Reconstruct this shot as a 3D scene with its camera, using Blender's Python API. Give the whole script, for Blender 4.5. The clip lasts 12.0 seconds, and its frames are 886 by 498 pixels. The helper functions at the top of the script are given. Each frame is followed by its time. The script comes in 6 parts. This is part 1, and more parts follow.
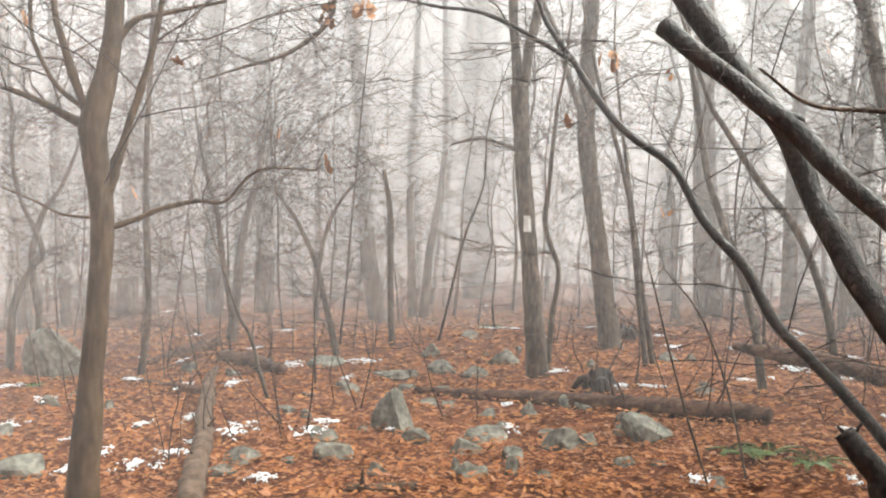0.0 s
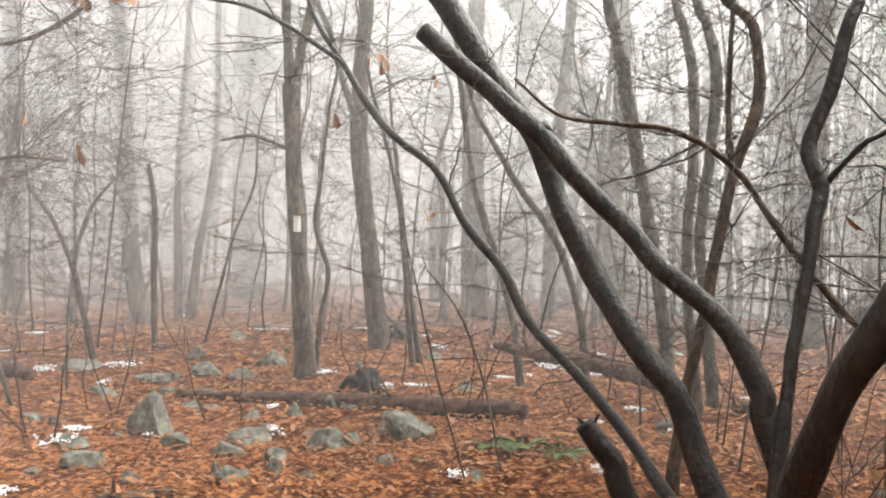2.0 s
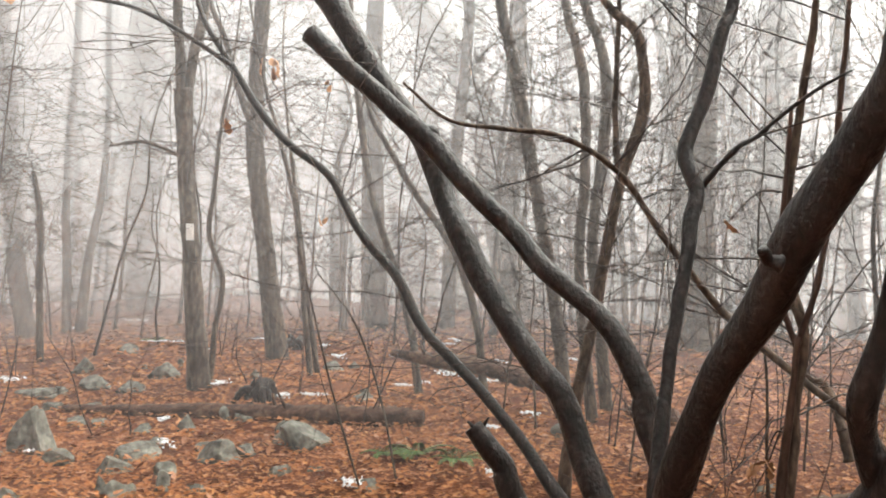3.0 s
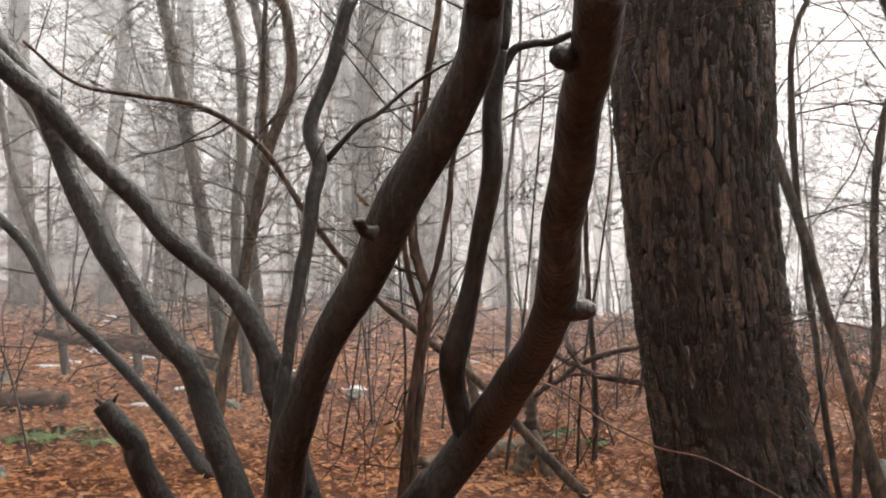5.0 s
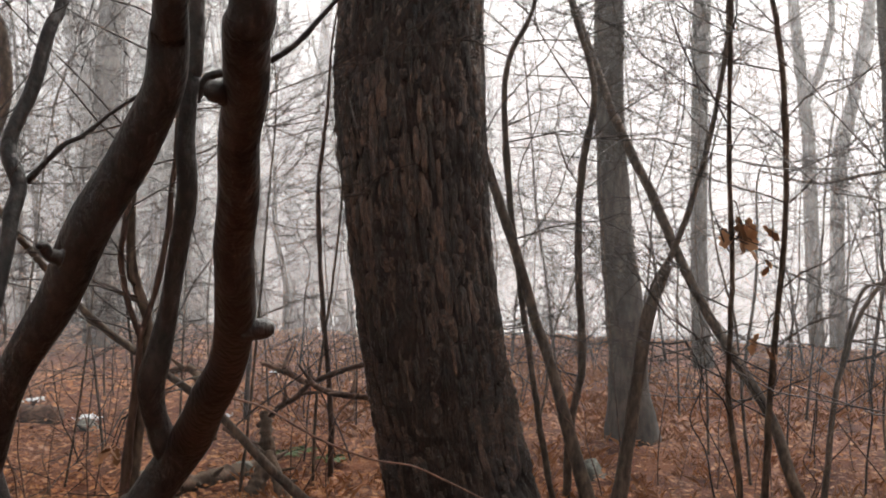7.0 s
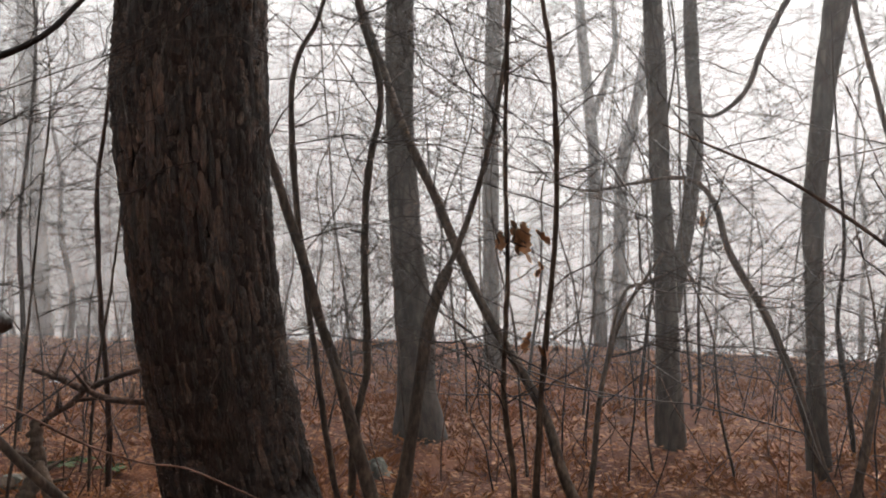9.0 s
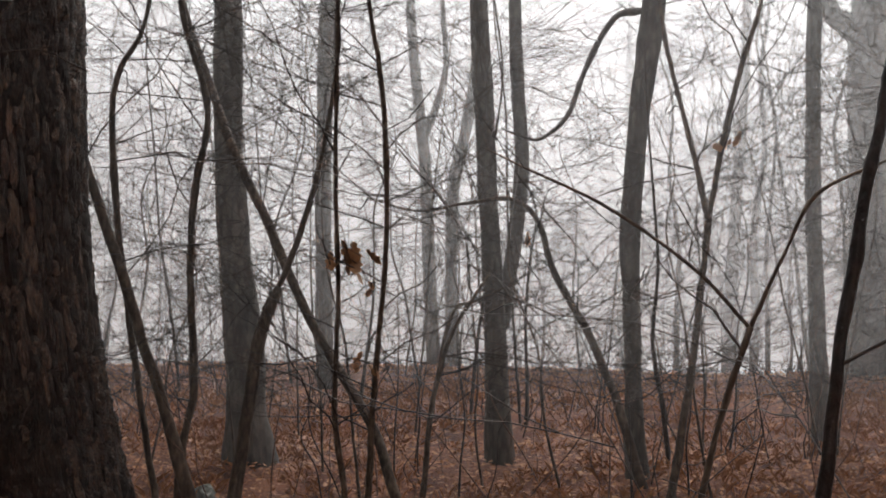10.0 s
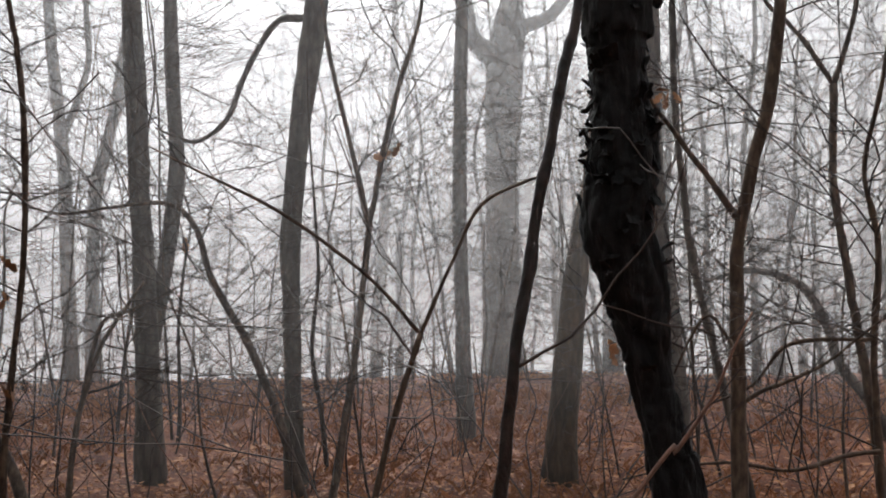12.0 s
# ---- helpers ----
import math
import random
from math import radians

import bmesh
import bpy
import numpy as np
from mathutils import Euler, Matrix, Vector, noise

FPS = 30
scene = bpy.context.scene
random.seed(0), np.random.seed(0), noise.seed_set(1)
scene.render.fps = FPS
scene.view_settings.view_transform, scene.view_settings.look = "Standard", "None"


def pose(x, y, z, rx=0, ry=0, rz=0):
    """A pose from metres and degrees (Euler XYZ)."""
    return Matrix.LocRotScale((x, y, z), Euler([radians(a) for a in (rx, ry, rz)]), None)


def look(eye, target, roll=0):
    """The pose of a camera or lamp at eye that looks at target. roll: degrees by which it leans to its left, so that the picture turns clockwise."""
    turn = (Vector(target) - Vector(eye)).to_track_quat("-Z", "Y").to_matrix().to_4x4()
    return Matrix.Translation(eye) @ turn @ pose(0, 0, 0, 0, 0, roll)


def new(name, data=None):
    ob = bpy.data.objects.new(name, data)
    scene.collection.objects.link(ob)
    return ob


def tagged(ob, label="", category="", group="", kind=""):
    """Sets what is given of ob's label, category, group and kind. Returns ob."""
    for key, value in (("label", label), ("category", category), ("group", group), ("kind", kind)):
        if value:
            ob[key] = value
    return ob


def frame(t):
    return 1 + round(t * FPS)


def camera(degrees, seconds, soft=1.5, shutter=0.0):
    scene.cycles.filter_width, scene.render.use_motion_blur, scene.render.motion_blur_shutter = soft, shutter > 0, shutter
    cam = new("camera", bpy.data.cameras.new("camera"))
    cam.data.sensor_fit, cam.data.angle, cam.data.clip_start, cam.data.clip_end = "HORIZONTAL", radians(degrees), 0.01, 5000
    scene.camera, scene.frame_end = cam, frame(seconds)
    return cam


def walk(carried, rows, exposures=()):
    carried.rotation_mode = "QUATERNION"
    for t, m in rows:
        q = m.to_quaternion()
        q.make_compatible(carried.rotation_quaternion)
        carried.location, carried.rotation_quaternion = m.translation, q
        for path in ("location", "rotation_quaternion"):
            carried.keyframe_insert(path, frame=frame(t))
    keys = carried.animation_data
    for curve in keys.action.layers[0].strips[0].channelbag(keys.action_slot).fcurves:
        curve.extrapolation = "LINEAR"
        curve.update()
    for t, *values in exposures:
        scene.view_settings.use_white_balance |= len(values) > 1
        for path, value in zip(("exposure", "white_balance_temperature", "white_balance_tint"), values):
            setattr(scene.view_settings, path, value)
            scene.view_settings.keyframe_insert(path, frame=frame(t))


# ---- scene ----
SOFT = 1.9
cam = camera(49.77, 12.0, soft=SOFT)
PATH = [
    (0.0, look((0.004, -0.002, 1.535), (0.003, 4.998, 1.465), -0.64)),
    (0.5, look((0.016, 0.006, 1.537), (0.368, 4.993, 1.451), -0.29)),
    (1.0, look((0.021, -0.002, 1.537), (0.643, 4.958, 1.471), 0.05)),
    (1.5, look((0.051, -0.003, 1.524), (0.948, 4.915, 1.458), 0.42)),
    (2.0, look((0.069, -0.006, 1.523), (1.225, 4.858, 1.459), 0.38)),
    (2.5, look((0.098, -0.005, 1.513), (1.509, 4.792, 1.475), 0.42)),
    (4.3, look((0.200, -0.029, 1.479), (2.700, 4.301, 1.431), -0.40)),
    (4.5, look((0.209, -0.047, 1.479), (2.908, 4.161, 1.397), -0.08)),
    (5.0, look((0.263, -0.134, 1.492), (3.362, 3.787, 1.352), 0.42)),
    (5.5, look((0.292, -0.199, 1.497), (3.707, 3.450, 1.356), 0.47)),
    (6.0, look((0.307, -0.254, 1.502), (3.988, 3.128, 1.377), 0.30)),
    (6.5, look((0.306, -0.293, 1.508), (4.230, 2.805, 1.450), 0.56)),
    (7.0, look((0.310, -0.344, 1.502), (4.276, 2.701, 1.469), 0.18)),
    (7.2, look((0.312, -0.359, 1.495), (4.274, 2.692, 1.468), -0.01)),
    (8.8, look((0.323, -0.478, 1.473), (4.769, 1.811, 1.453), 0.30)),
    (9.0, look((0.324, -0.486, 1.473), (4.818, 1.707, 1.482), 0.52)),
    (9.5, look((0.315, -0.506, 1.485), (4.986, 1.274, 1.588), 0.29)),
    (10.0, look((0.322, -0.511, 1.488), (5.124, 0.877, 1.594), 0.22)),
    (10.5, look((0.355, -0.503, 1.497), (5.270, 0.406, 1.619), -0.13)),
    (11.0, look((0.384, -0.480, 1.493), (5.358, 0.022, 1.596), -0.40)),
    (11.5, look((0.402, -0.467, 1.490), (5.399, -0.411, 1.645), -0.38)),
    (12.0, look((0.424, -0.425, 1.485), (5.405, -0.833, 1.639), 0.03)),
]

walk(cam, PATH, exposures=[(0.0, 1.84, 6650, 4), (2.5, 1.86, 6650, 4), (4.5, 1.75, 6650, 6), (5.5, 1.6, 6650, 7), (7.0, 1.26, 6600, 8), (9.0, 0.86, 6550, 8), (10.5, 0.56, 6350, 8), (12.0, 0.72, 6250, 7)])

# ---- sky and light ----
world = bpy.data.worlds.new("overcast_sky")
scene.world = world
world.use_nodes = True
wn, wl = world.node_tree.nodes, world.node_tree.links
sky = wn.new("ShaderNodeTexSky")
sky.sky_type, sky.sun_disc = "NISHITA", False
sky.sun_elevation, sky.sun_rotation = radians(46), radians(82)
sky.air_density, sky.dust_density = 1.0, 6.0
pale = wn.new("ShaderNodeHueSaturation")
pale.inputs["Saturation"].default_value = 0.12
wl.new(sky.outputs[0], pale.inputs["Color"])
wl.new(pale.outputs[0], wn["Background"].inputs["Color"])
wn["Background"].inputs["Strength"].default_value = 0.15
sun = new("sun", bpy.data.lights.new("sun", "SUN"))
sun.data.energy, sun.data.angle, sun.data.color = 1.1, radians(50), (1.0, 0.97, 0.93)
sun.matrix_world = look((30, 4, 31), (0, 0, 0))

scene.cycles.transparent_max_bounces = 24


# ---- materials ----
def material(name, colours, scale, rough=0.8, bump=0.4, stretch=(1, 1, 1), fine=4.0, island=0.0, spec=0.3, vary=0.0):
    """Two scales of noise between colours, with relief. colours: two or three rgb tuples."""
    m = bpy.data.materials.new(name)
    m.use_nodes = True
    n, l = m.node_tree.nodes, m.node_tree.links
    b = n["Principled BSDF"]
    co = n.new("ShaderNodeTexCoord")
    mp = n.new("ShaderNodeMapping")
    mp.inputs["Scale"].default_value = stretch
    l.new(co.outputs["Object"], mp.inputs["Vector"])
    if vary:
        info = n.new("ShaderNodeObjectInfo")
        far = n.new("ShaderNodeMath")
        far.operation = "MULTIPLY"
        far.inputs[1].default_value = 37.0
        l.new(info.outputs["Random"], far.inputs[0])
        l.new(far.outputs[0], mp.inputs["Location"])
    big, small = n.new("ShaderNodeTexNoise"), n.new("ShaderNodeTexNoise")
    big.inputs["Scale"].default_value, big.inputs["Detail"].default_value = scale, 4
    small.inputs["Scale"].default_value, small.inputs["Detail"].default_value = scale * fine, 8
    l.new(mp.outputs[0], big.inputs["Vector"])
    l.new(mp.outputs[0], small.inputs["Vector"])
    mix = n.new("ShaderNodeMix")
    mix.data_type = "FLOAT"
    mix.inputs[0].default_value = 0.5
    l.new(big.outputs["Fac"], mix.inputs[2])
    l.new(small.outputs["Fac"], mix.inputs[3])
    fac = mix.outputs[0]
    if island:
        geo = n.new("ShaderNodeNewGeometry")
        mx = n.new("ShaderNodeMix")
        mx.data_type = "FLOAT"
        mx.inputs[0].default_value = island
        l.new(fac, mx.inputs[2])
        l.new(geo.outputs["Random Per Island"], mx.inputs[3])
        fac = mx.outputs[0]
    if vary:
        mv = n.new("ShaderNodeMix")
        mv.data_type = "FLOAT"
        mv.inputs[0].default_value = vary
        l.new(fac, mv.inputs[2])
        l.new(info.outputs["Random"], mv.inputs[3])
        fac = mv.outputs[0]
    ramp = n.new("ShaderNodeValToRGB")
    els = ramp.color_ramp.elements
    lo, hi = (0.05, 0.95) if island > 0.5 else (0.36, 0.64)
    els[0].position, els[0].color = lo, (*colours[0], 1)
    els[1].position, els[1].color = hi, (*colours[-1], 1)
    for k, c in enumerate(colours[1:-1], 1):
        e = els.new(lo + (hi - lo) * k / (len(colours) - 1))
        e.color = (*c, 1)
    l.new(fac, ramp.inputs[0])
    l.new(ramp.outputs[0], b.inputs["Base Color"])
    b.inputs["Roughness"].default_value = rough
    b.inputs["Specular IOR Level"].default_value = spec
    bp = n.new("ShaderNodeBump")
    bp.inputs["Strength"].default_value, bp.inputs["Distance"].default_value = bump, 0.02
    l.new(small.outputs["Fac"], bp.inputs["Height"])
    l.new(bp.outputs[0], b.inputs["Normal"])
    return m


WET = material("wet_dark_bark", [(0.006056, 0.003795, 0.002988), (0.01292, 0.007591, 0.005653), (0.02745, 0.01615, 0.01211)], 14, 0.5, 0.6, (1, 1, 0.6), spec=0.3)
OAK = material("oak_bark", [(0.006182, 0.003409, 0.00217), (0.017, 0.008849, 0.005279), (0.03864, 0.02032, 0.01232)], 24, 0.6, 1.0, (1, 1, 0.35), spec=0.3)
# Weathered plates; the palest tone also paints in highlights along the ridges.
PLATE = material("weathered_highlit_bark_plate", [(0.01007, 0.0049, 0.00288), (0.0265, 0.01352, 0.00792), (0.1325, 0.0735, 0.045)], 30, 0.38, 1.3, (1, 0.4, 1), island=0.14, spec=0.6, vary=0.14)
RUSSET = material("russet_sapling_bark", [(0.032, 0.016, 0.0105), (0.075, 0.038, 0.025)], 14, 0.65, 0.3, (1, 1, 0.4), spec=0.2)
GREY = material("grey_bark", [(0.03316, 0.02491, 0.01935), (0.07046, 0.05365, 0.04135), (0.1193, 0.09196, 0.07214)], 8, 0.8, 0.5, (1, 1, 0.3))
SMOOTH = material("smooth_grey_bark", [(0.04018, 0.031, 0.02479), (0.06696, 0.05332, 0.04324), (0.1038, 0.08432, 0.06919)], 7, 0.75, 0.35, (1, 1, 0.3), spec=0.25)
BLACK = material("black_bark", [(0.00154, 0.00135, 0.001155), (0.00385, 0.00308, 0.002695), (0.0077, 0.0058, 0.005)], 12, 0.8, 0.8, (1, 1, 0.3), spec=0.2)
MOSSY = material("mossy_bark", [(0.02617, 0.01635, 0.00834), (0.04797, 0.02784, 0.01312), (0.07433, 0.0458, 0.02355)], 8, 0.75, 0.5, (1, 1, 0.3))
SAPLING = material("sapling_bark", [(0.0336, 0.02185, 0.0152), (0.0672, 0.0437, 0.0296), (0.112, 0.076, 0.0528)], 12, 0.75, 0.4, (1, 1, 0.4), spec=0.2)
TWIG = material("twig_bark", [(0.02195, 0.01273, 0.009184), (0.0439, 0.0266, 0.01837)], 5, 0.7, 0.2)
SHOOT = material("shoot_bark", [(0.078, 0.039, 0.026), (0.169, 0.0845, 0.0546)], 9, 0.7, 0.2)
STRAW = material("dead_grass_blade", [(0.1995, 0.07368, 0.0244), (0.3266, 0.1331, 0.04473)], 5, 0.8, 0.1, island=0.6)
DEADWOOD = material("weathered_wood", [(0.05101, 0.03142, 0.02022), (0.08607, 0.05445, 0.03516), (0.1292, 0.08303, 0.05508)], 7, 0.85, 0.7, (1, 1, 0.3))
ROTTEN = material("rotten_wood", [(0.035, 0.0189, 0.01309), (0.084, 0.0441, 0.02856), (0.14, 0.0819, 0.05355)], 6, 0.85, 0.8, (0.3, 1, 1))
ROCK = material("lichened_rock", [(0.06589, 0.06355, 0.05199), (0.1319, 0.1271, 0.1063), (0.2196, 0.2083, 0.1745)], 5, 0.85, 0.7)
SOIL = material("leaf_mould", [(0.04464, 0.01214, 0.003756), (0.1015, 0.02793, 0.008177), (0.1759, 0.05769, 0.01856)], 2.6, 0.9, 1.0, fine=16)
LEAF = material("fallen_oak_leaf", [(0.1773, 0.05785, 0.01569), (0.2241, 0.07658, 0.02071), (0.2707, 0.1004, 0.02887), (0.3361, 0.1489, 0.05334)], 6, 0.6, 0.2, island=0.85, spec=0.25)
LOOSE = material("loose_oak_leaf", [(0.198, 0.072, 0.02805), (0.342, 0.153, 0.068)], 8, 0.5, 0.2)
HANGING = material("withered_leaf", [(0.1268, 0.05425, 0.02353), (0.3168, 0.1471, 0.0605)], 9, 0.6, 0.2, island=0.6)
SNOW = material("old_snow", [(0.4458, 0.452, 0.4644), (0.5325, 0.5387, 0.5449)], 12, 0.5, 0.4)
GREEN = material("evergreen_leaf", [(0.035, 0.063, 0.0175), (0.084, 0.126, 0.035), (0.14, 0.154, 0.049)], 9, 0.5, 0.2, island=0.7)
PAINT = material("white_blaze_paint", [(0.72, 0.7, 0.66), (0.85, 0.84, 0.8)], 30, 0.6, 0.3)


def fog_material():
    """Thin hanging mist: mostly clear, the rest scatters light to both sides. Thins towards its upper and lower edges."""
    m = bpy.data.materials.new("mist")
    m.use_nodes = True
    n, l = m.node_tree.nodes, m.node_tree.links
    n.clear()
    out, mix, two = n.new("ShaderNodeOutputMaterial"), n.new("ShaderNodeMixShader"), n.new("ShaderNodeMixShader")
    clear, dif, tra = n.new("ShaderNodeBsdfTransparent"), n.new("ShaderNodeBsdfDiffuse"), n.new("ShaderNodeBsdfTranslucent")
    for s in (dif, tra):
        s.inputs[0].default_value = (0.93, 0.93, 0.94, 1)
    at = n.new("ShaderNodeAttribute")
    at.attribute_name = "thickness"
    l.new(at.outputs["Fac"], mix.inputs[0])
    two.inputs[0].default_value = 0.65
    l.new(dif.outputs[0], two.inputs[1])
    l.new(tra.outputs[0], two.inputs[2])
    l.new(clear.outputs[0], mix.inputs[1])
    l.new(two.outputs[0], mix.inputs[2])
    l.new(mix.outputs[0], out.inputs[0])
    return m


MIST = fog_material()


# ---- shaping ----
def ground_z(x, y):
    z = 0.05 * math.sin(0.7 * x + 1.3) * math.sin(0.6 * y + 0.4) + 0.03 * math.sin(1.9 * x + 0.5 * y)
    e = max(0.0, x - (13.5 - 0.38 * max(0.0, y - 4.0)))
    return z - 0.16 * e * e / (e + 3.0)


class Shape:
    """Gathers vertices and faces for one mesh."""

    def __init__(self):
        self.v, self.f, self.n = [], [], 0

    def add(self, v, f):
        v = np.asarray(v, float)
        self.v.append(v)
        self.f.extend((f + self.n).tolist() if isinstance(f, np.ndarray) else [[k + self.n for k in q] for q in f])
        self.n += len(v)

    def mesh(self, name, mat, smooth=True):
        me = bpy.data.meshes.new(name)
        me.from_pydata(np.concatenate(self.v).tolist() if self.v else [], [], self.f)
        me.materials.append(mat)
        if smooth:
            me.polygons.foreach_set("use_smooth", [True] * len(me.polygons))
        me.update()
        return me


def thing(name, label, category, group="", kind="", at=(0, 0, 0)):
    ob = new(name)
    ob.empty_display_size = 0.1
    ob.location = at
    return tagged(ob, label, category, group, kind)


def part(name, shape, mat, parent, label="", smooth=True):
    ob = new(name, shape.mesh(name, mat, smooth) if isinstance(shape, Shape) else shape)
    ob.parent = parent
    return tagged(ob, label)


def spline(c, per=5):
    """Smooth curve through rows of x, y, z, r."""
    c = np.asarray(c, float)
    if len(c) < 3:
        t = np.linspace(0, 1, per + 1)[:, None]
        return c[0] * (1 - t) + c[-1] * t
    p = np.vstack([2 * c[0] - c[1], c, 2 * c[-1] - c[-2]])
    t = np.linspace(0, 1, per, endpoint=False)[:, None]
    rows = []
    for k in range(len(c) - 1):
        a, b, d, e = p[k : k + 4]
        rows.append(0.5 * (2 * b + (d - a) * t + (2 * a - 5 * b + 4 * d - e) * t**2 + (3 * b - a - 3 * d + e) * t**3))
    rows = np.vstack(rows + [c[-1:]])
    rows[:, 3] = np.maximum(rows[:, 3], 0.0015)
    return rows


def tube(shape, c, sides=6, rough=0.0, rng=None, cap=True):
    """A round limb along rows of x, y, z, r."""
    c = np.asarray(c, float)
    d = np.gradient(c[:, :3], axis=0)
    d /= np.linalg.norm(d, axis=1, keepdims=True) + 1e-9
    ref = np.array([0.94, 0.34, 0.05]) if abs(d[:, 2]).mean() > 0.6 else np.array([0.02, 0.05, 1.0])
    u = np.cross(d, ref)
    u /= np.linalg.norm(u, axis=1, keepdims=True) + 1e-9
    w = np.cross(d, u)
    a = np.arange(sides) * 2 * math.pi / sides
    r = c[:, 3][:, None] * np.ones(sides)
    if rough and rng is not None:
        k = rng.normal(0, 1, r.shape)
        k = (k + np.roll(k, 1, 1) + np.roll(k, -1, 1)) / 1.7
        r = r * (1 + rough * k)
    v = c[:, None, :3] + r[..., None] * (np.cos(a)[None, :, None] * u[:, None] + np.sin(a)[None, :, None] * w[:, None])
    i = np.arange(len(c) - 1)[:, None] * sides + np.arange(sides)[None]
    j = np.arange(len(c) - 1)[:, None] * sides + (np.arange(sides)[None] + 1) % sides
    f = np.stack([i, j, j + sides, i + sides], -1).reshape(-1, 4)
    n0 = shape.n
    shape.add(v.reshape(-1, 3), f)
    if cap:
        shape.f.append([n0 + (len(c) - 1) * sides + k for k in range(sides)])
        shape.f.append([n0 + k for k in reversed(range(sides))])


RINGS = {n: [(math.cos(2 * math.pi * k / n), math.sin(2 * math.pi * k / n)) for k in range(n)] for n in (3, 4)}


def whip(shape, c, sides):
    """A thin twig: one cross-section direction all along, open ends."""
    d = c[-1, :3] - c[0, :3]
    u = np.array((-d[1], d[0], 0.01 * abs(d[2]) + 1e-6))
    u /= math.sqrt(u @ u)
    w = np.array((d[1] * u[2] - d[2] * u[1], d[2] * u[0] - d[0] * u[2], d[0] * u[1] - d[1] * u[0]))
    w /= math.sqrt(w @ w) + 1e-9
    ring = np.array([p * u + q * w for p, q in RINGS[sides]])
    v = (c[:, None, :3] + c[:, 3][:, None, None] * ring[None]).reshape(-1, 3)
    n0, n = shape.n, len(c)
    shape.v.append(v)
    for i in range(n - 1):
        for j in range(sides):
            a, e = n0 + i * sides + j, n0 + i * sides + (j + 1) % sides
            shape.f.append((a, e, e + sides, a + sides))
    shape.n += len(v)


def twig_spray(shape, c, rng, amount, level=0, low=0.12, reach=1.0, floor=0.5, sides=3, deep=2, rise=0.04, flat=1.0):
    """Side twigs along a limb: long, lightly zigzag, alternating, each with finer twigs of its own."""
    seg = np.linalg.norm(np.diff(c[:, :3], axis=0), axis=1)
    length = seg.sum()
    count = rng.poisson(amount * length * (4.4, 4.4, 3.2)[level])
    cum = np.r_[0, np.cumsum(seg)]
    hand = 1 if rng.random() < 0.5 else -1
    for _ in range(count):
        s = length * (low + (1 - low) * rng.random() ** 0.85)
        k = max(0, min(len(seg) - 1, int(np.searchsorted(cum, s)) - 1))
        o = c[k, :3] + (c[k + 1, :3] - c[k, :3]) * (s - cum[k]) / (seg[k] + 1e-9)
        if o[2] < floor:
            continue
        along = (c[k + 1, :3] - c[k, :3]) / (seg[k] + 1e-9)
        if level == 0:
            side = rng.normal(0, 1, 3)
            side[2] *= 0.6
            side -= side.dot(along) * along
        else:
            hand = -hand
            side = flat * hand * np.cross(along, (0, 0, 1)) + rng.normal(0, 1.35 - flat, 3)
        side /= np.linalg.norm(side) + 1e-9
        way = along * (rng.uniform(0.05, 0.75) if level == 0 else rng.uniform(0.35, 1.1)) + side
        way[2] = way[2] * 0.75 + rng.uniform(-0.12, 0.3) + (rise if level == 0 else 0.0)
        way /= np.linalg.norm(way)
        rad = min(c[k, 3] * rng.uniform(0.3, 0.6), (0.0058, 0.0038, 0.0026)[level])
        span = reach * (rng.uniform(0.7, 2.6), rng.uniform(0.25, 1.1), rng.uniform(0.1, 0.42))[level]
        n = (8, 5, 3)[level]
        bow = rng.normal(0, 0.04, 3) + (0, 0, 0.02)
        ways = way + bow * np.arange(n)[:, None] + np.cumsum(rng.normal(0, (0.11, 0.12, 0.12)[level], (n, 3)), axis=0) + rng.normal(0, 0.1, (n, 3))
        ways *= span / n / np.sqrt((ways * ways).sum(1, keepdims=True))
        pts = np.empty((n + 1, 4))
        pts[0, :3] = o
        pts[1:, :3] = o + np.cumsum(ways, axis=0)
        pts[:, 3] = np.maximum(0.002, rad * (1 - np.arange(n + 1) / n * 0.8))
        whip(shape, pts, sides if level == 0 else 3)
        if level < deep:
            twig_spray(shape, pts, rng, 1.0 if level == 0 else 0.8, level + 1, 0.12, reach, floor, 3, deep, rise, flat)


seeds = iter(range(1, 100000))


curves = {}


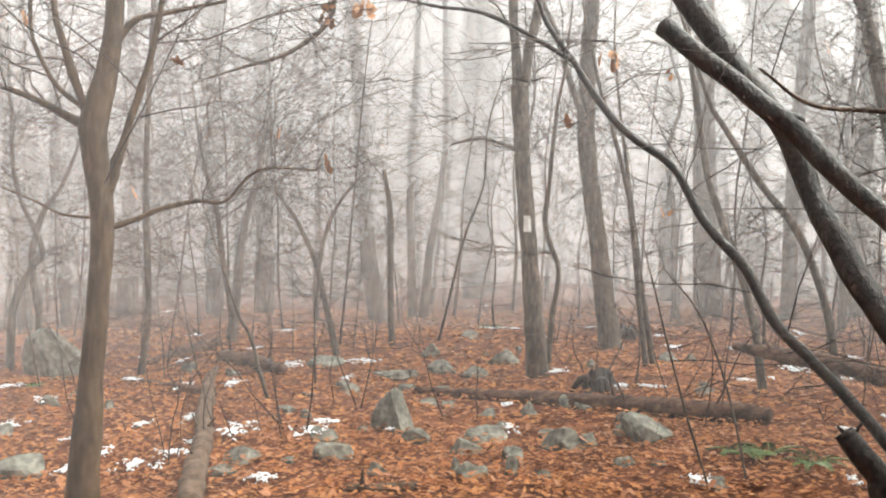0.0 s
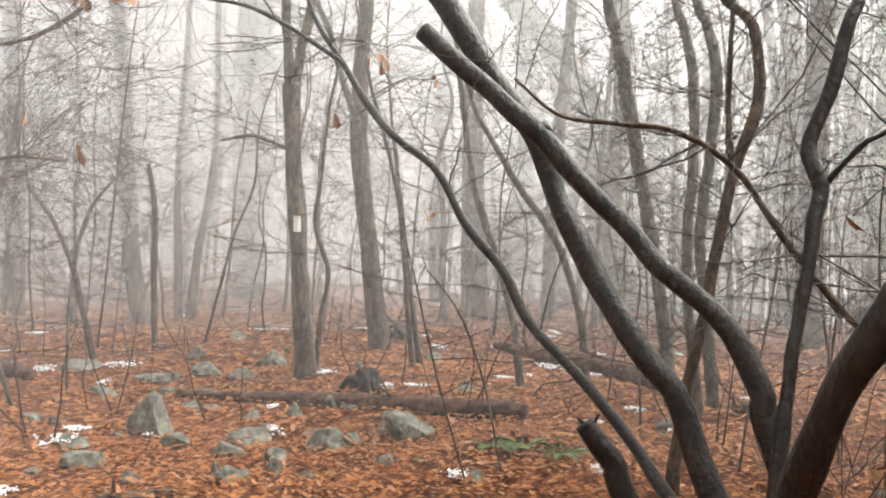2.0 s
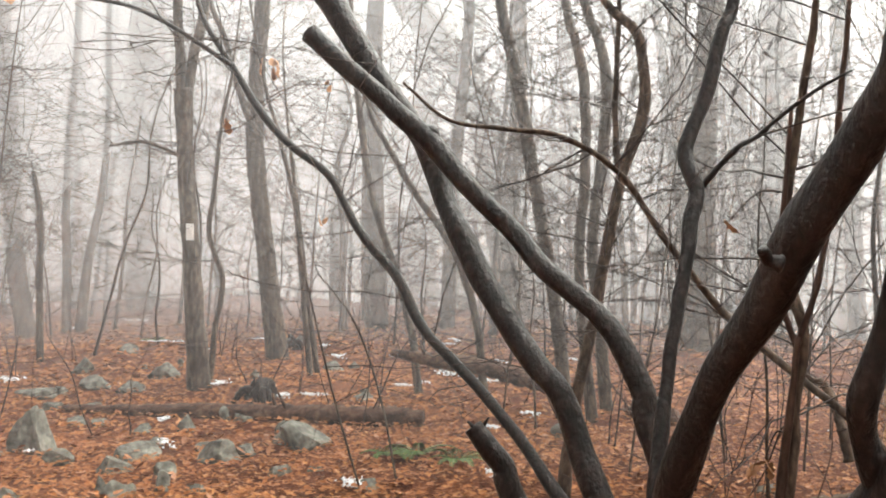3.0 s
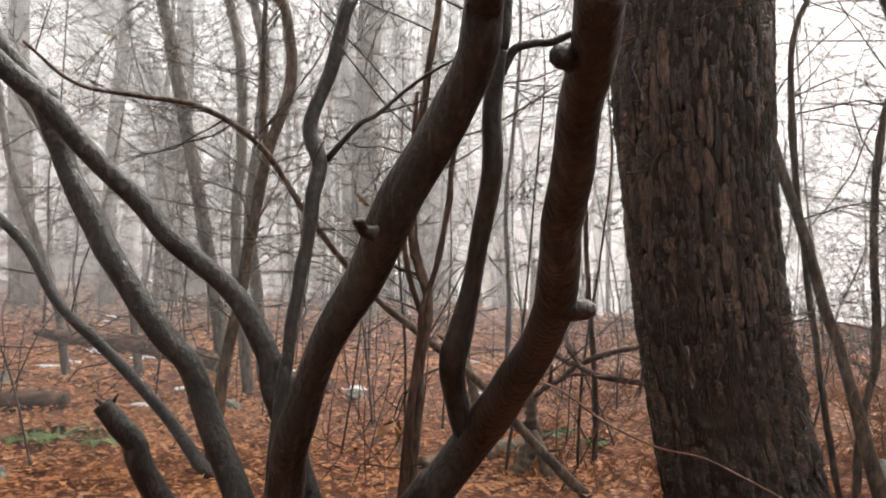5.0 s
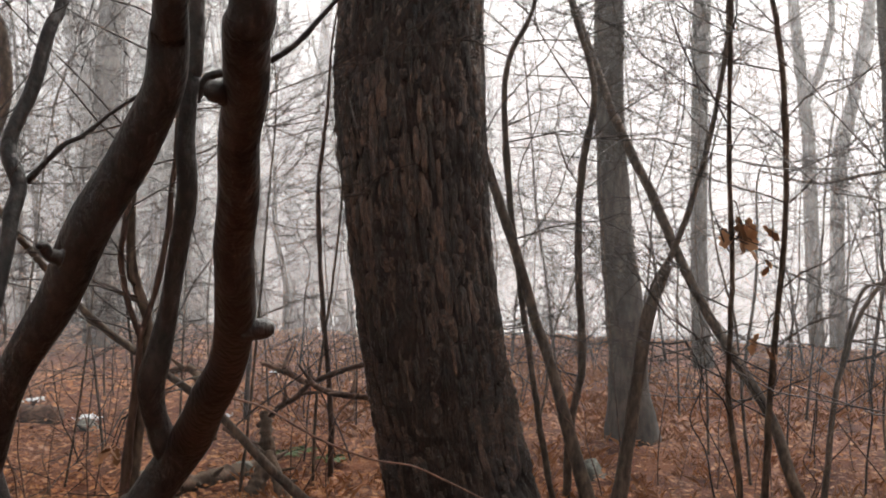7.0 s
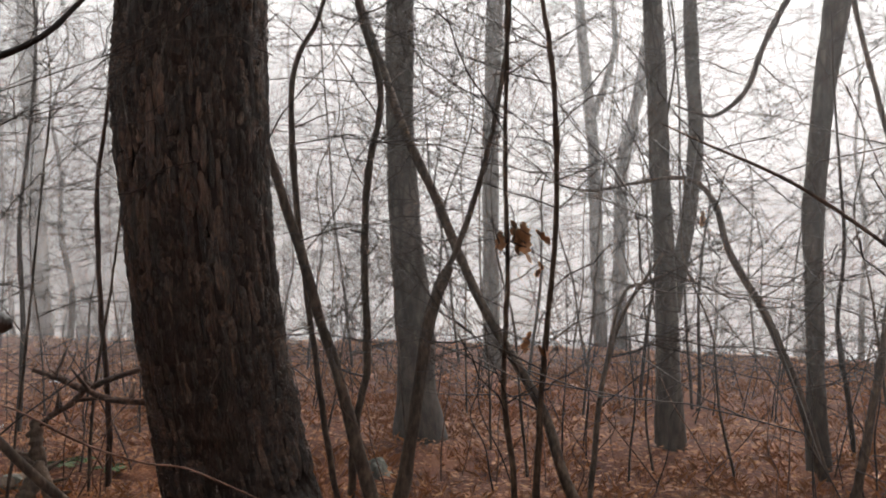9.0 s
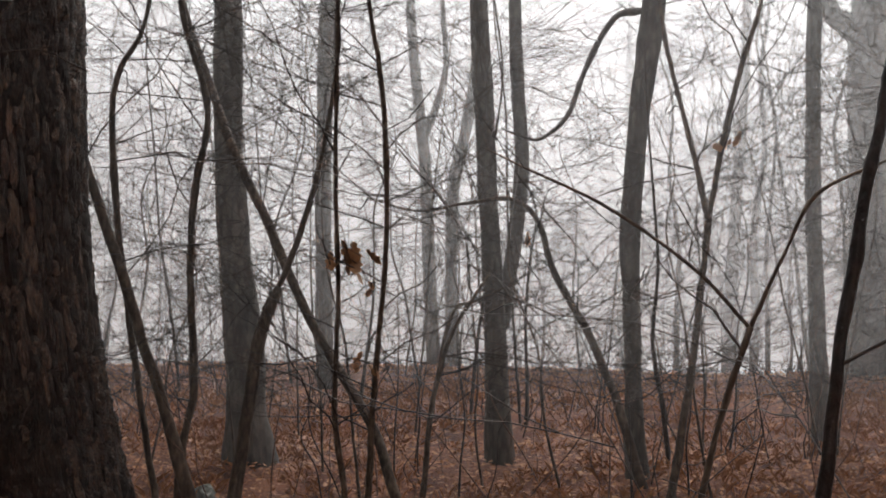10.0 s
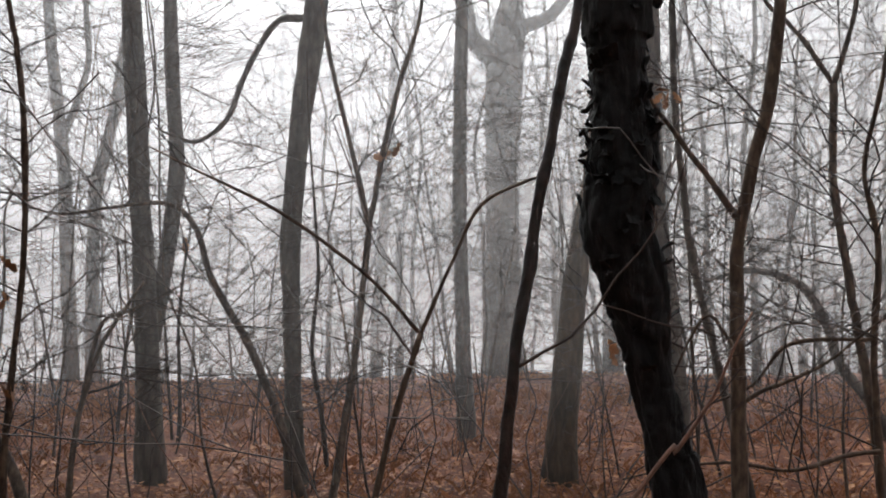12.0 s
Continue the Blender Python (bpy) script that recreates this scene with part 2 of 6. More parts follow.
def stem(parent, name, mat, c, twigs=0.0, label="", reach=1.0, flat=0.75, deep=2):
    """One stem or limb of a tree, with its twigs as a part under it."""
    rng = np.random.default_rng(next(seeds))
    s = Shape()
    curve = spline(c, 7)
    thick = curve[:, 3].max()
    sides = 6 if thick < 0.012 else 9 if thick < 0.03 else 16
    curves.setdefault(parent.name, []).append(curve)
    if thick > 0.008:
        run = np.r_[0, np.cumsum(np.linalg.norm(np.diff(curve[:, :3], axis=0), axis=1))]
        knots = np.arange(0, run[-1] + 0.3, 0.09 if thick < 0.035 else 0.16)
        k, sx, sy = (np.interp(run, knots, rng.normal(0, 1, len(knots))) for _ in range(3))
        fade = np.minimum(1, np.minimum(run, run[-1] - run) / 0.1)
        curve = curve.copy()
        curve[:, 0] += sx * fade * (0.001 + 0.08 * np.minimum(curve[:, 3], 0.03))
        curve[:, 1] += sy * fade * (0.001 + 0.08 * np.minimum(curve[:, 3], 0.03))
        curve[:, 3] *= 1 + (0.06 if thick < 0.035 else 0.04) * k
        if thick < 0.03:
            curve[rng.random(len(curve)) < 0.1, 3] *= 1.2
    tube(s, curve, sides, 0.012 if 0.012 < thick < 0.035 else 0, rng)
    ob = part(name, s, mat, parent, label)
    if twigs > 0:
        if mat is SAPLING:
            twigs, reach = twigs * 1.25, reach * 0.78
        t = Shape()
        twig_spray(t, spline(c, 4), rng, twigs, reach=reach, flat=flat, deep=deep)
        if t.n:
            tagged(part("crown", t, TWIG, ob, "spray of thin bare twigs"), kind="stuff")
    return ob


def leaf_blade(o, way, up, size, rng):
    """A curled lobed leaf: eleven corners round a folded midrib."""
    way = way / np.linalg.norm(way)
    side = np.cross(way, up)
    side /= np.linalg.norm(side) + 1e-9
    nrm = np.cross(side, way)
    out = [(0.0, 0.03), (0.18, 0.16), (0.3, 0.1), (0.45, 0.28), (0.58, 0.16), (0.75, 0.27), (1.0, 0.0)]
    curl, fold = rng.uniform(-0.25, 0.35), rng.uniform(0.0, 0.35)
    v = []
    for t, w in out:
        bend = curl * t * t
        mid = o + size * (way * t + nrm * bend)
        v += [mid - size * w * side + nrm * size * (fold * w), mid + nrm * size * -0.0, mid + size * w * side + nrm * size * (fold * w)]
    f = []
    for k in range(len(out) - 1):
        for j in (0, 1):
            f.append((3 * k + j, 3 * k + j + 1, 3 * k + j + 4, 3 * k + j + 3))
    return v, f


def hanging(parent, place, size=0.1, count=3, mat=None):
    """Withered leaves left on a tree, each at the end of one twig."""
    rng = np.random.default_rng(next(seeds))
    place = np.array(place, float)
    c = np.vstack(curves[parent.name])
    k = np.linalg.norm(c[:, :3] - place - (0, 0, 0.15), axis=1).argmin()
    mid = (c[k, :3] + place) / 2 + (0, 0, 0.06)
    s = Shape()
    tube(s, spline([(*c[k, :3], 0.005), (*mid, 0.004), (*place, 0.0025)], 5), 4)
    tw = part("twig", s, TWIG, parent, "thin twig holding withered leaves")
    for _ in range(count):
        s = Shape()
        o = place + rng.normal(0, size * 0.3, 3) * (1, 1, 0.7)
        way = rng.normal(0, 0.5, 3) + (0, 0, -1.0)
        s.add(*leaf_blade(o, way, rng.normal(0, 1, 3), size * rng.uniform(0.8, 1.25), rng))
        part("leaf", s, mat or HANGING, tw, "curled brown withered leaf")


# ---- ground ----
def build_ground():
    s = Shape()
    rad = np.r_[0.001, np.arange(0.5, 26, 0.22), np.geomspace(26.5, 900, 40)]
    ang = np.linspace(0, 2 * math.pi, 241)[:-1]
    v = []
    for r in rad:
        for a in ang:
            x, y = r * math.cos(a), r * math.sin(a)
            z = ground_z(x, y)
            if r < 30:
                z += 0.035 * noise.noise((x * 1.3, y * 1.3, 0)) + 0.02 * noise.noise((x * 5, y * 5, 3))
            v.append((x, y, z))
    m = len(ang)
    f = []
    for i in range(len(rad) - 1):
        for j in range(m):
            f.append((i * m + j, i * m + (j + 1) % m, (i + 1) * m + (j + 1) % m, (i + 1) * m + j))
    s.add(v, f)
    ob = new("ground", s.mesh("ground", SOIL))
    tagged(ob, "forest floor of brown leaf mould under fallen leaves", "ground", kind="structure")


build_ground()


# ---- mist ----
def build_mist():
    s = Shape()
    alpha = []
    cx, cy = 0.2, -0.2
    shells = [(5.2, 0.03), (6.2, 0.055), (7.2, 0.05), (8.8, 0.055), (10.5, 0.08), (12.5, 0.10), (14.5, 0.12), (17, 0.16), (20, 0.21), (23.5, 0.27), (28, 0.33), (34, 0.38), (42, 0.45), (54, 0.4)]
    rng = np.random.default_rng(7)
    for r, a in [(3.7, 0.12)] + shells:
        top = 1.5 + 0.55 * r
        hs = [-1.0, 0.0, 0.25, 0.6, 1.0, 1.5, 1.5 + 0.1 * r, 1.5 + 0.2 * r, 1.5 + 0.32 * r, top]
        ks = [0.55, 0.55, 0.65, 0.8, 0.92, 1.0, 1.0, 1.0, 0.9, 0.0]
        n = 96
        ph = rng.random(4) * 6
        v, f = [], []
        for i, (h, k) in enumerate(zip(hs, ks)):
            for j in range(n):
                t = 2 * math.pi * j / n
                rr = r * (1 + 0.05 * math.sin(3 * t + ph[0]) + 0.04 * math.sin(7 * t + ph[1] + 0.4 * h))
                x, y = cx + rr * math.cos(t), cy + rr * math.sin(t)
                v.append((x, y, ground_z(x, y) + h))
                left = 0.5 + 0.5 * math.sin(t - 0.35)
                # Nearest shell, left side only: veiling lens glare put in as extra mist.
                if r < 5:
                    u = max(0.0, min(1.0, (math.degrees(t) - 72) / 48))
                    u = u * u * (3 - 2 * u) * max(0.0, min(1.0, (250 - math.degrees(t)) / 60))
                    alpha.append(a * u * (0.25 + 0.75 * min(1.0, max(0.0, h / 2.0))) if h < 0.9 * top else 0.0)
                    continue
                low = 1.0 if h > 0.8 else min(1.0, 0.15 + 0.95 * left)
                alpha.append(min(0.75, a * k * low * (0.9 + 0.65 * left if r > 13 else 1.0 - 0.45 * left) * (1 + 0.2 * math.sin(5 * t + ph[2] + 0.3 * h))))
        for i in range(len(hs) - 1):
            for j in range(n):
                f.append((i * n + j, i * n + (j + 1) % n, (i + 1) * n + (j + 1) % n, (i + 1) * n + j))
        s.add(v, f)
    me = s.mesh("mist", MIST)
    at = me.attributes.new("thickness", "FLOAT", "POINT")
    at.data.foreach_set("value", alpha)
    tagged(new("mist", me), "pale grey winter mist hanging between the trees", "mist", kind="stuff")


build_mist()

# ---- the great oak ----
def ridged_trunk(name, parent, c, mat, depth, around, up, per, rings=200, plates=1.0):
    """A trunk with furrowed bark in real relief. around, up: ridges to the metre."""
    curve = spline(c, per)
    n = len(curve)
    a = np.arange(rings) * 2 * math.pi / rings
    v = []
    z = 0.0
    for i in range(n):
        if i:
            z += float(np.linalg.norm(curve[i, :3] - curve[i - 1, :3]))
        r = curve[i, 3]
        for t in a:
            u = (math.cos(t) * r * around, math.sin(t) * r * around)
            wob = 0.35 * noise.noise((u[0] * 0.35, u[1] * 0.35, z * up * 0.5))
            ridge = abs(noise.noise((u[0] + wob, u[1] + wob, z * up))) * 2.2
            plate = abs(noise.noise((u[0] * 0.7, u[1] * 0.7, z * up * 3.2 + 9))) * 1.5
            h = depth * (min(ridge, 0.75) * (0.55 + 0.45 * min(1.0, plate * 2 * plates)) - 0.4)
            h += depth * 0.22 * noise.noise((u[0] * 2.5, u[1] * 2.5, z * up * 6))
            h += r * 0.06 * noise.noise((math.cos(t) * 1.2, math.sin(t) * 1.2, z * 0.8))
            v.append((curve[i, 0] + (r + h) * math.cos(t), curve[i, 1] + (r + h) * math.sin(t), curve[i, 2]))
    i = np.arange(n - 1)[:, None] * rings + np.arange(rings)[None]
    j = np.arange(n - 1)[:, None] * rings + (np.arange(rings)[None] + 1) % rings
    s = Shape()
    s.add(v, np.stack([i, j, j + rings, i + rings], -1).reshape(-1, 4))
    s.f.append([(n - 1) * rings + k for k in range(rings)])
    return part(name, s, mat, parent)


def bark_plates(trunk, c, facing, low, high):
    """Long raised plates of bark in staggered columns, with dark furrows between them. Ridge highlights are put into
    their palest tone.
    """
    rng = np.random.default_rng(31)
    curve = spline(c, 30)
    kinds = []
    for _ in range(12):
        s, v = Shape(), []
        skew, taper, bend = rng.normal(0, 0.3), rng.uniform(0.25, 0.6), rng.normal(0, 0.12)
        n, m = 8, 7
        for i in range(n):
            t = 2 * i / (n - 1) - 1
            w = 0.5 * (1 - taper * t**4) * (1 + 0.14 * rng.normal())
            for j in range(m):
                q = 2 * j / (m - 1) - 1
                edge = (1 - 0.95 * abs(q) ** 2.6) * (1 - abs(t) ** 6)
                v.append((0.034 * (q * w + 0.2 * skew * t + bend * (1 - t * t) + 0.04 * rng.normal()), 0.06 * t, 0.016 * (edge * (1 + 0.3 * rng.normal()) - 0.3)))
        s.add(v, [(i * m + j, i * m + j + 1, i * m + j + m + 1, i * m + j + m) for i in range(n - 1) for j in range(m - 1)])
        kinds.append(s.mesh("bark_plate", PLATE))
    places = []
    girth = 2 * math.pi * curve[:, 3].mean()
    columns = int(girth / 0.031)
    for k in range(columns):
        a = 2 * math.pi * k / columns
        if abs((a - facing + math.pi) % (2 * math.pi) - math.pi) > 1.85:
            continue
        z = low + rng.uniform(0, 0.2)
        while z < high:
            ln = rng.uniform(0.06, 0.3)
            places.append((a + rng.normal(0, 0.014) + 0.06 * math.sin(z * 3.1 + 0.25 * k) + 0.03 * math.sin(z * 9.0 + 1.1 * k), z + ln / 2, ln))
            z += ln * 0.98
    places.sort(key=lambda p: abs(p[1] - 1.6) + 0.7 * abs((p[0] - facing + math.pi) % (2 * math.pi) - math.pi))
    rest = Shape()
    for n, (a, z, ln) in enumerate(places):
        i = min(len(curve) - 2, max(0, int(np.searchsorted(curve[:, 2], z)) - 1))
        t = (z - curve[i, 2]) / (curve[i + 1, 2] - curve[i, 2])
        p = curve[i] + (curve[i + 1] - curve[i]) * t
        out = Vector((math.cos(a), math.sin(a), 0))
        up = Vector(curve[i + 1, :3] - curve[i, :3]).normalized()
        side = up.cross(out).normalized()
        out = side.cross(up)
        wide = rng.uniform(0.8, 1.4)
        m = Matrix((side * wide, up * (ln / 0.12), out * rng.uniform(0.6, 1.35))).transposed().to_4x4()
        m.translation = Vector(p[:3]) + out * float(p[3] * 0.99)
        if n < 300:
            ob = new("bark_plate", kinds[n % 12])
            ob.parent = trunk
            ob.matrix_basis = m
        else:
            me = kinds[n % 12]
            rest.add([tuple(m @ q.co) for q in me.vertices], [list(f.vertices) for f in me.polygons])
    tagged(part("bark_relief", rest, PLATE, trunk, "furrowed bark plates"), kind="stuff")


def shaggy_trunk(parent, c):
    """Dark trunk with bark peeling off in plates."""
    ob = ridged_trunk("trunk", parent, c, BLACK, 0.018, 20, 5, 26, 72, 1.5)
    curve = spline(c, 26)
    rng = np.random.default_rng(88)
    for k in range(130):
        high = rng.uniform(1.72, 1.94) if rng.random() < 0.45 else rng.uniform(1.25, 2.3)
        i = int(np.searchsorted(curve[:, 2], high))
        o, r = curve[i, :3], curve[i, 3]
        a = rng.uniform(0, 6.28)
        w, h, lift = rng.uniform(0.006, 0.024), rng.uniform(0.012, 0.045), rng.uniform(0.006, 0.03)
        up = 1 if rng.random() < 0.5 else -1
        v = []
        for m in range(5):
            t = m / 4
            for q in range(4):
                b = a + (q / 3 - 0.5) * w * 2 / r * (1 - 0.25 * t * rng.random())
                d = r * 0.98 + lift * t * t
                z = o[2] + up * h * (t - 0.2) + rng.normal(0, 0.004)
                v.append((o[0] + d * math.cos(b), o[1] + d * math.sin(b), z))
        v += [(x - 0.004 * math.cos(a), y - 0.004 * math.sin(a), z) for x, y, z in v]
        f = [(m * 4 + q, m * 4 + q + 1, m * 4 + q + 5, m * 4 + q + 4) for m in range(4) for q in range(3)]
        f += [tuple(20 + e for e in reversed(g)) for g in f]
        rim = [0, 1, 2, 3, 7, 11, 15, 19, 18, 17, 16, 12, 8, 4]
        f += [(rim[e], rim[(e + 1) % 14], 20 + rim[(e + 1) % 14], 20 + rim[e]) for e in range(14)]
        s = Shape()
        s.add(v, f)
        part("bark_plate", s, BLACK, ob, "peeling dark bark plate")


def blaze(parent, place, r, height, width, toward):
    """A painted mark on a trunk, a thin curved coat on the bark."""
    s = Shape()
    a0 = math.atan2(toward[1] - place[1], toward[0] - place[0])
    v, n = [], 7
    for i in range(8):
        for j in range(n):
            a = a0 + (j / (n - 1) - 0.5) * width / r
            edge = 0.003 * noise.noise((i * 0.9, j * 2.3, 4))
            v.append((place[0] + (r * 1.1 + 0.006) * math.cos(a), place[1] + (r * 1.1 + 0.006) * math.sin(a), place[2] + (i / 7 - 0.5) * height + edge))
    s.add(v, [(i * n + j, i * n + j + 1, (i + 1) * n + j + 1, (i + 1) * n + j) for i in range(7) for j in range(n - 1)])
    part("trail_blaze", s, PAINT, parent, "white painted trail blaze")


# ---- things on the ground ----
def rock(x, y, w, h, seed, deep=0.8, label="grey lichened stone among fallen leaves", name="stone", sharp=0.0):
    """A rough angular stone, sunk a little into the ground."""
    rng = np.random.default_rng(seed)
    bm = bmesh.new()
    bmesh.ops.create_icosphere(bm, subdivisions=3, radius=1.0)
    cuts = rng.normal(0, 1, (9, 3))
    cuts /= np.linalg.norm(cuts, axis=1, keepdims=True)
    lim = rng.uniform(0.42, 0.75, 9)
    off = rng.uniform(0, 50)
    for q in bm.verts:
        p = np.array(q.co)
        for n, d in zip(cuts, lim):
            e = p.dot(n) - d
            if e > 0:
                p = p - n * e * 0.97
        p = p * (1 + 0.14 * noise.noise(Vector(p * 1.6) + Vector((off, 0, 0))) + 0.06 * noise.noise(Vector(p * 5) + Vector((off, 0, 0))))
        if sharp:
            p[0] *= 1 - sharp * max(0.0, p[2])
            p[1] *= 1 - sharp * max(0.0, p[2])
        q.co = (p[0] * w * 0.66, p[1] * w * 0.66 * deep, p[2] * h * 0.95 + h * 0.12)
    me = bpy.data.meshes.new(name)
    bm.to_mesh(me)
    bm.free()
    me.materials.append(ROCK)
    ob = new(name, me)
    ob.location = (x, y, ground_z(x, y))
    ob.rotation_euler = (0, 0, rng.uniform(-0.5, 0.5))
    return tagged(ob, label, "rock", "stones on the forest floor")


def snow_patch(x, y, w, deep, seed):
    """Ragged remains of snow lying between leaves."""
    rng = np.random.default_rng(seed)
    n = 46
    off = rng.uniform(0, 90)
    s = Shape()
    v, f, keep = [], [], {}
    for i in range(n):
        for j in range(n):
            a, b = 2 * i / (n - 1) - 1, 2 * j / (n - 1) - 1
            px, py = a * w / 2, b * deep / 2
            k = 1.0 - (a * a + b * b) ** 0.5 + 1.1 * noise.noise((px * 11 + off, py * 9, 0)) + 1.5 * noise.noise((px * 36 + off, py * 30, 0))
            k -= 0.45
            keep[i, j] = k > 0
            v.append((px, py, ground_z(x + px, y + py) - ground_z(x, y) + 0.035 + 0.03 * max(0.0, min(k, 0.6)) ** 0.5 + 0.035 * noise.noise(((x + px) * 1.3, (y + py) * 1.3, 0))))
    for i in range(n - 1):
        for j in range(n - 1):
            if keep[i, j] and keep[i + 1, j] and keep[i, j + 1] and keep[i + 1, j + 1]:
                f.append((i * n + j, (i + 1) * n + j, (i + 1) * n + j + 1, i * n + j + 1))
    ob = thing("snow_patch", "small thin patch of old snow between leaves", "snow", "snow patches", at=(x, y, ground_z(x, y)))
    near = {}
    for q in f:
        for k in q:
            near.setdefault(k, []).append(q)
    left = set(f)
    while left:
        heap, group = [left.pop()], []
        while heap:
            q = heap.pop()
            group.append(q)
            for k in q:
                for o in near[k]:
                    if o in left:
                        left.remove(o)
                        heap.append(o)
        if len(group) < 4:
            continue
        used = sorted({k for q in group for k in q})
        back = {k: m for m, k in enumerate(used)}
        s = Shape()
        s.add([v[k] for k in used], [[back[k] for k in q] for q in group])
        part("snow_fleck", s, SNOW, ob)


def log(name, label, mat, c, seed, ends=True):
    """A fallen trunk with a splintered surface."""
    rng = np.random.default_rng(seed)
    curve = spline(c, 12)
    k = rng.normal(0, 1, len(curve))
    curve[:, 3] *= 1 + 0.09 * np.convolve(k, [0.25, 0.5, 0.25], "same")
    s = Shape()
    tube(s, curve, 18, 0.09, rng)
    ob = thing(name, label, "log", "fallen logs")
    body = part("trunk", s, mat, ob)
    for _ in range(3):
        i = int(rng.integers(3, len(curve) - 3))
        o = curve[i, :3]
        way = rng.normal(0, 1, 3)
        way[2] = abs(way[2]) * 0.8
        way /= np.linalg.norm(way)
        s = Shape()
        tube(s, spline([(*o, 0.02), (*(o + way * (curve[i, 3] + 0.04)), 0.014), (*(o + way * (curve[i, 3] + rng.uniform(0.06, 0.2))), 0.006)], 4), 6)
        part("branch_stub", s, mat, ob)
    return ob


def stump(x, y, w, h, seed, label="dark rotten root mass beside a log"):
    """A jagged rotten stump with splayed roots."""
    rng = np.random.default_rng(seed)
    ob = thing("tree_stump", label, "stump", at=(x, y, ground_z(x, y)))
    s = Shape()
    n, m = 22, 9
    top = rng.uniform(0.45, 1.0, n)
    v = []
    for i in range(m):
        t = i / (m - 1)
        for j in range(n):
            a = 2 * math.pi * j / n
            r = w / 2 * (1.25 - 0.7 * t) * (1 + 0.2 * math.sin(3 * a + 1) + 0.12 * rng.normal())
            v.append((r * math.cos(a), r * math.sin(a), -0.05 + h * t * (top[j] if t > 0.5 else 0.8)))
    f = [(i * n + j, i * n + (j + 1) % n, (i + 1) * n + (j + 1) % n, (i + 1) * n + j) for i in range(m - 1) for j in range(n)]
    f.append([(m - 1) * n + j for j in range(n)])
    s.add(v, f)
    part("body", s, WET, ob)
    for j in range(4):
        a = rng.uniform(0, 6.28)
        s = Shape()
        e = np.array([math.cos(a), math.sin(a), 0])
        tube(s, spline([(*(e * w * 0.3 + (0, 0, h * 0.35)), 0.05), (*(e * w * 0.6 + (0, 0, 0.1)), 0.04), (*(e * w * 0.95 + (0, 0, -0.03)), 0.015)], 4), 7, 0.1, rng)
        part("root", s, WET, ob)
    return ob


def fern(x, y, size, seed):
    """A low evergreen fern of arching fronds."""
    rng = np.random.default_rng(seed)
    ob = thing("fern", "low green evergreen fern among brown leaves", "fern", "ferns", at=(x, y, ground_z(x, y)))
    for k in range(9):
        a = 2 * math.pi * k / 9 + rng.normal(0, 0.25)
        e = np.array([math.cos(a), math.sin(a), 0.0])
        ln = size * rng.uniform(0.7, 1.1)
        s = Shape()
        mid = [e * ln * t + np.array([0, 0, 0.03 + ln * (0.75 * t - 0.62 * t * t)]) for t in np.linspace(0, 1, 15)]
        tube(s, np.array([(*p, 0.003) for p in mid]), 3, cap=False)
        side = np.cross(e, (0, 0, 1))
        for i, p in enumerate(mid[2:], 2):
            for h in (-1, 1):
                w = ln * 0.26 * (1 - i / 15.5) + 0.01
                q = e * w * 0.35
                s.add([p, p + h * side * w * 0.5 + q * 0.2 + (0, 0, 0.008), p + h * side * w + q, p + h * side * w * 0.5 + q * 1.3], [(0, 1, 2, 3)])
        part("frond", s, GREEN, ob)
    return ob


rock(-0.41, 7.71, 0.38, 0.40, 3, 0.8, "tall pointed grey boulder with green lichen", "boulder", 0.8)
rock(-0.79, 6.60, 0.24, 0.15, 4)
rock(-1.41, 6.54, 0.25, 0.10, 5)
rock(-0.99, 9.47, 0.26, 0.11, 6)
rock(-0.23, 7.32, 0.18, 0.10, 7)
rock(0.14, 7.00, 0.22, 0.16, 8)
rock(0.33, 7.51, 0.28, 0.13, 9)
rock(0.89, 7.11, 0.28, 0.15, 10)
rock(1.54, 7.25, 0.46, 0.20, 11, 0.7, "broad flat-topped grey boulder with lichen", "boulder")
rock(1.45, 7.77, 0.11, 0.11, 12)
rock(0.76, 8.32, 0.16, 0.14, 13)
rock(-0.45, 6.18, 0.14, 0.12, 14)
rock(0.07, 6.33, 0.11, 0.13, 15)
rock(-2.79, 6.29, 0.30, 0.14, 16)
rock(-4.43, 10.89, 0.67, 0.58, 17, 0.9, "large mossy boulder half lost in mist", "boulder")
rock(-2.96, 11.08, 0.18, 0.16, 18)
rock(-1.37, 11.11, 0.37, 0.16, 19)
rock(-0.53, 10.44, 0.46, 0.09, 20)
rock(-0.17, 11.87, 0.24, 0.17, 21)
rock(-0.03, 10.75, 0.36, 0.17, 22)
rock(0.69, 11.01, 0.34, 0.16, 23)
rock(0.32, 10.30, 0.27, 0.13, 24)
rock(0.36, 13.52, 0.35, 0.14, 25)
rock(-3.39, 7.31, 0.17, 0.11, 26)
rock(-3.65, 8.77, 0.17, 0.09, 27)
rock(-3.06, 8.66, 0.13, 0.08, 28)
rock(-2.34, 10.57, 0.15, 0.09, 29)
rock(-1.38, 8.32, 0.17, 0.08, 30)
rock(-0.67, 7.63, 0.10, 0.05, 31)
rock(1.68, 5.84, 0.17, 0.06, 32)
rock(1.23, 6.51, 0.14, 0.08, 33)
rock(0.03, 8.80, 0.15, 0.10, 34)
rock(0.23, 6.30, 0.13, 0.07, 35)
rock(0.48, 6.86, 0.14, 0.09, 36)
rock(-0.38, 9.69, 0.17, 0.08, 37)
rock(1.22, 8.46, 0.20, 0.07, 38)
rock(0.44, 7.89, 0.14, 0.07, 39)
rock(-1.31, 9.13, 0.13, 0.05, 40)
rock(2.76, 11.65, 0.28, 0.11, 41)
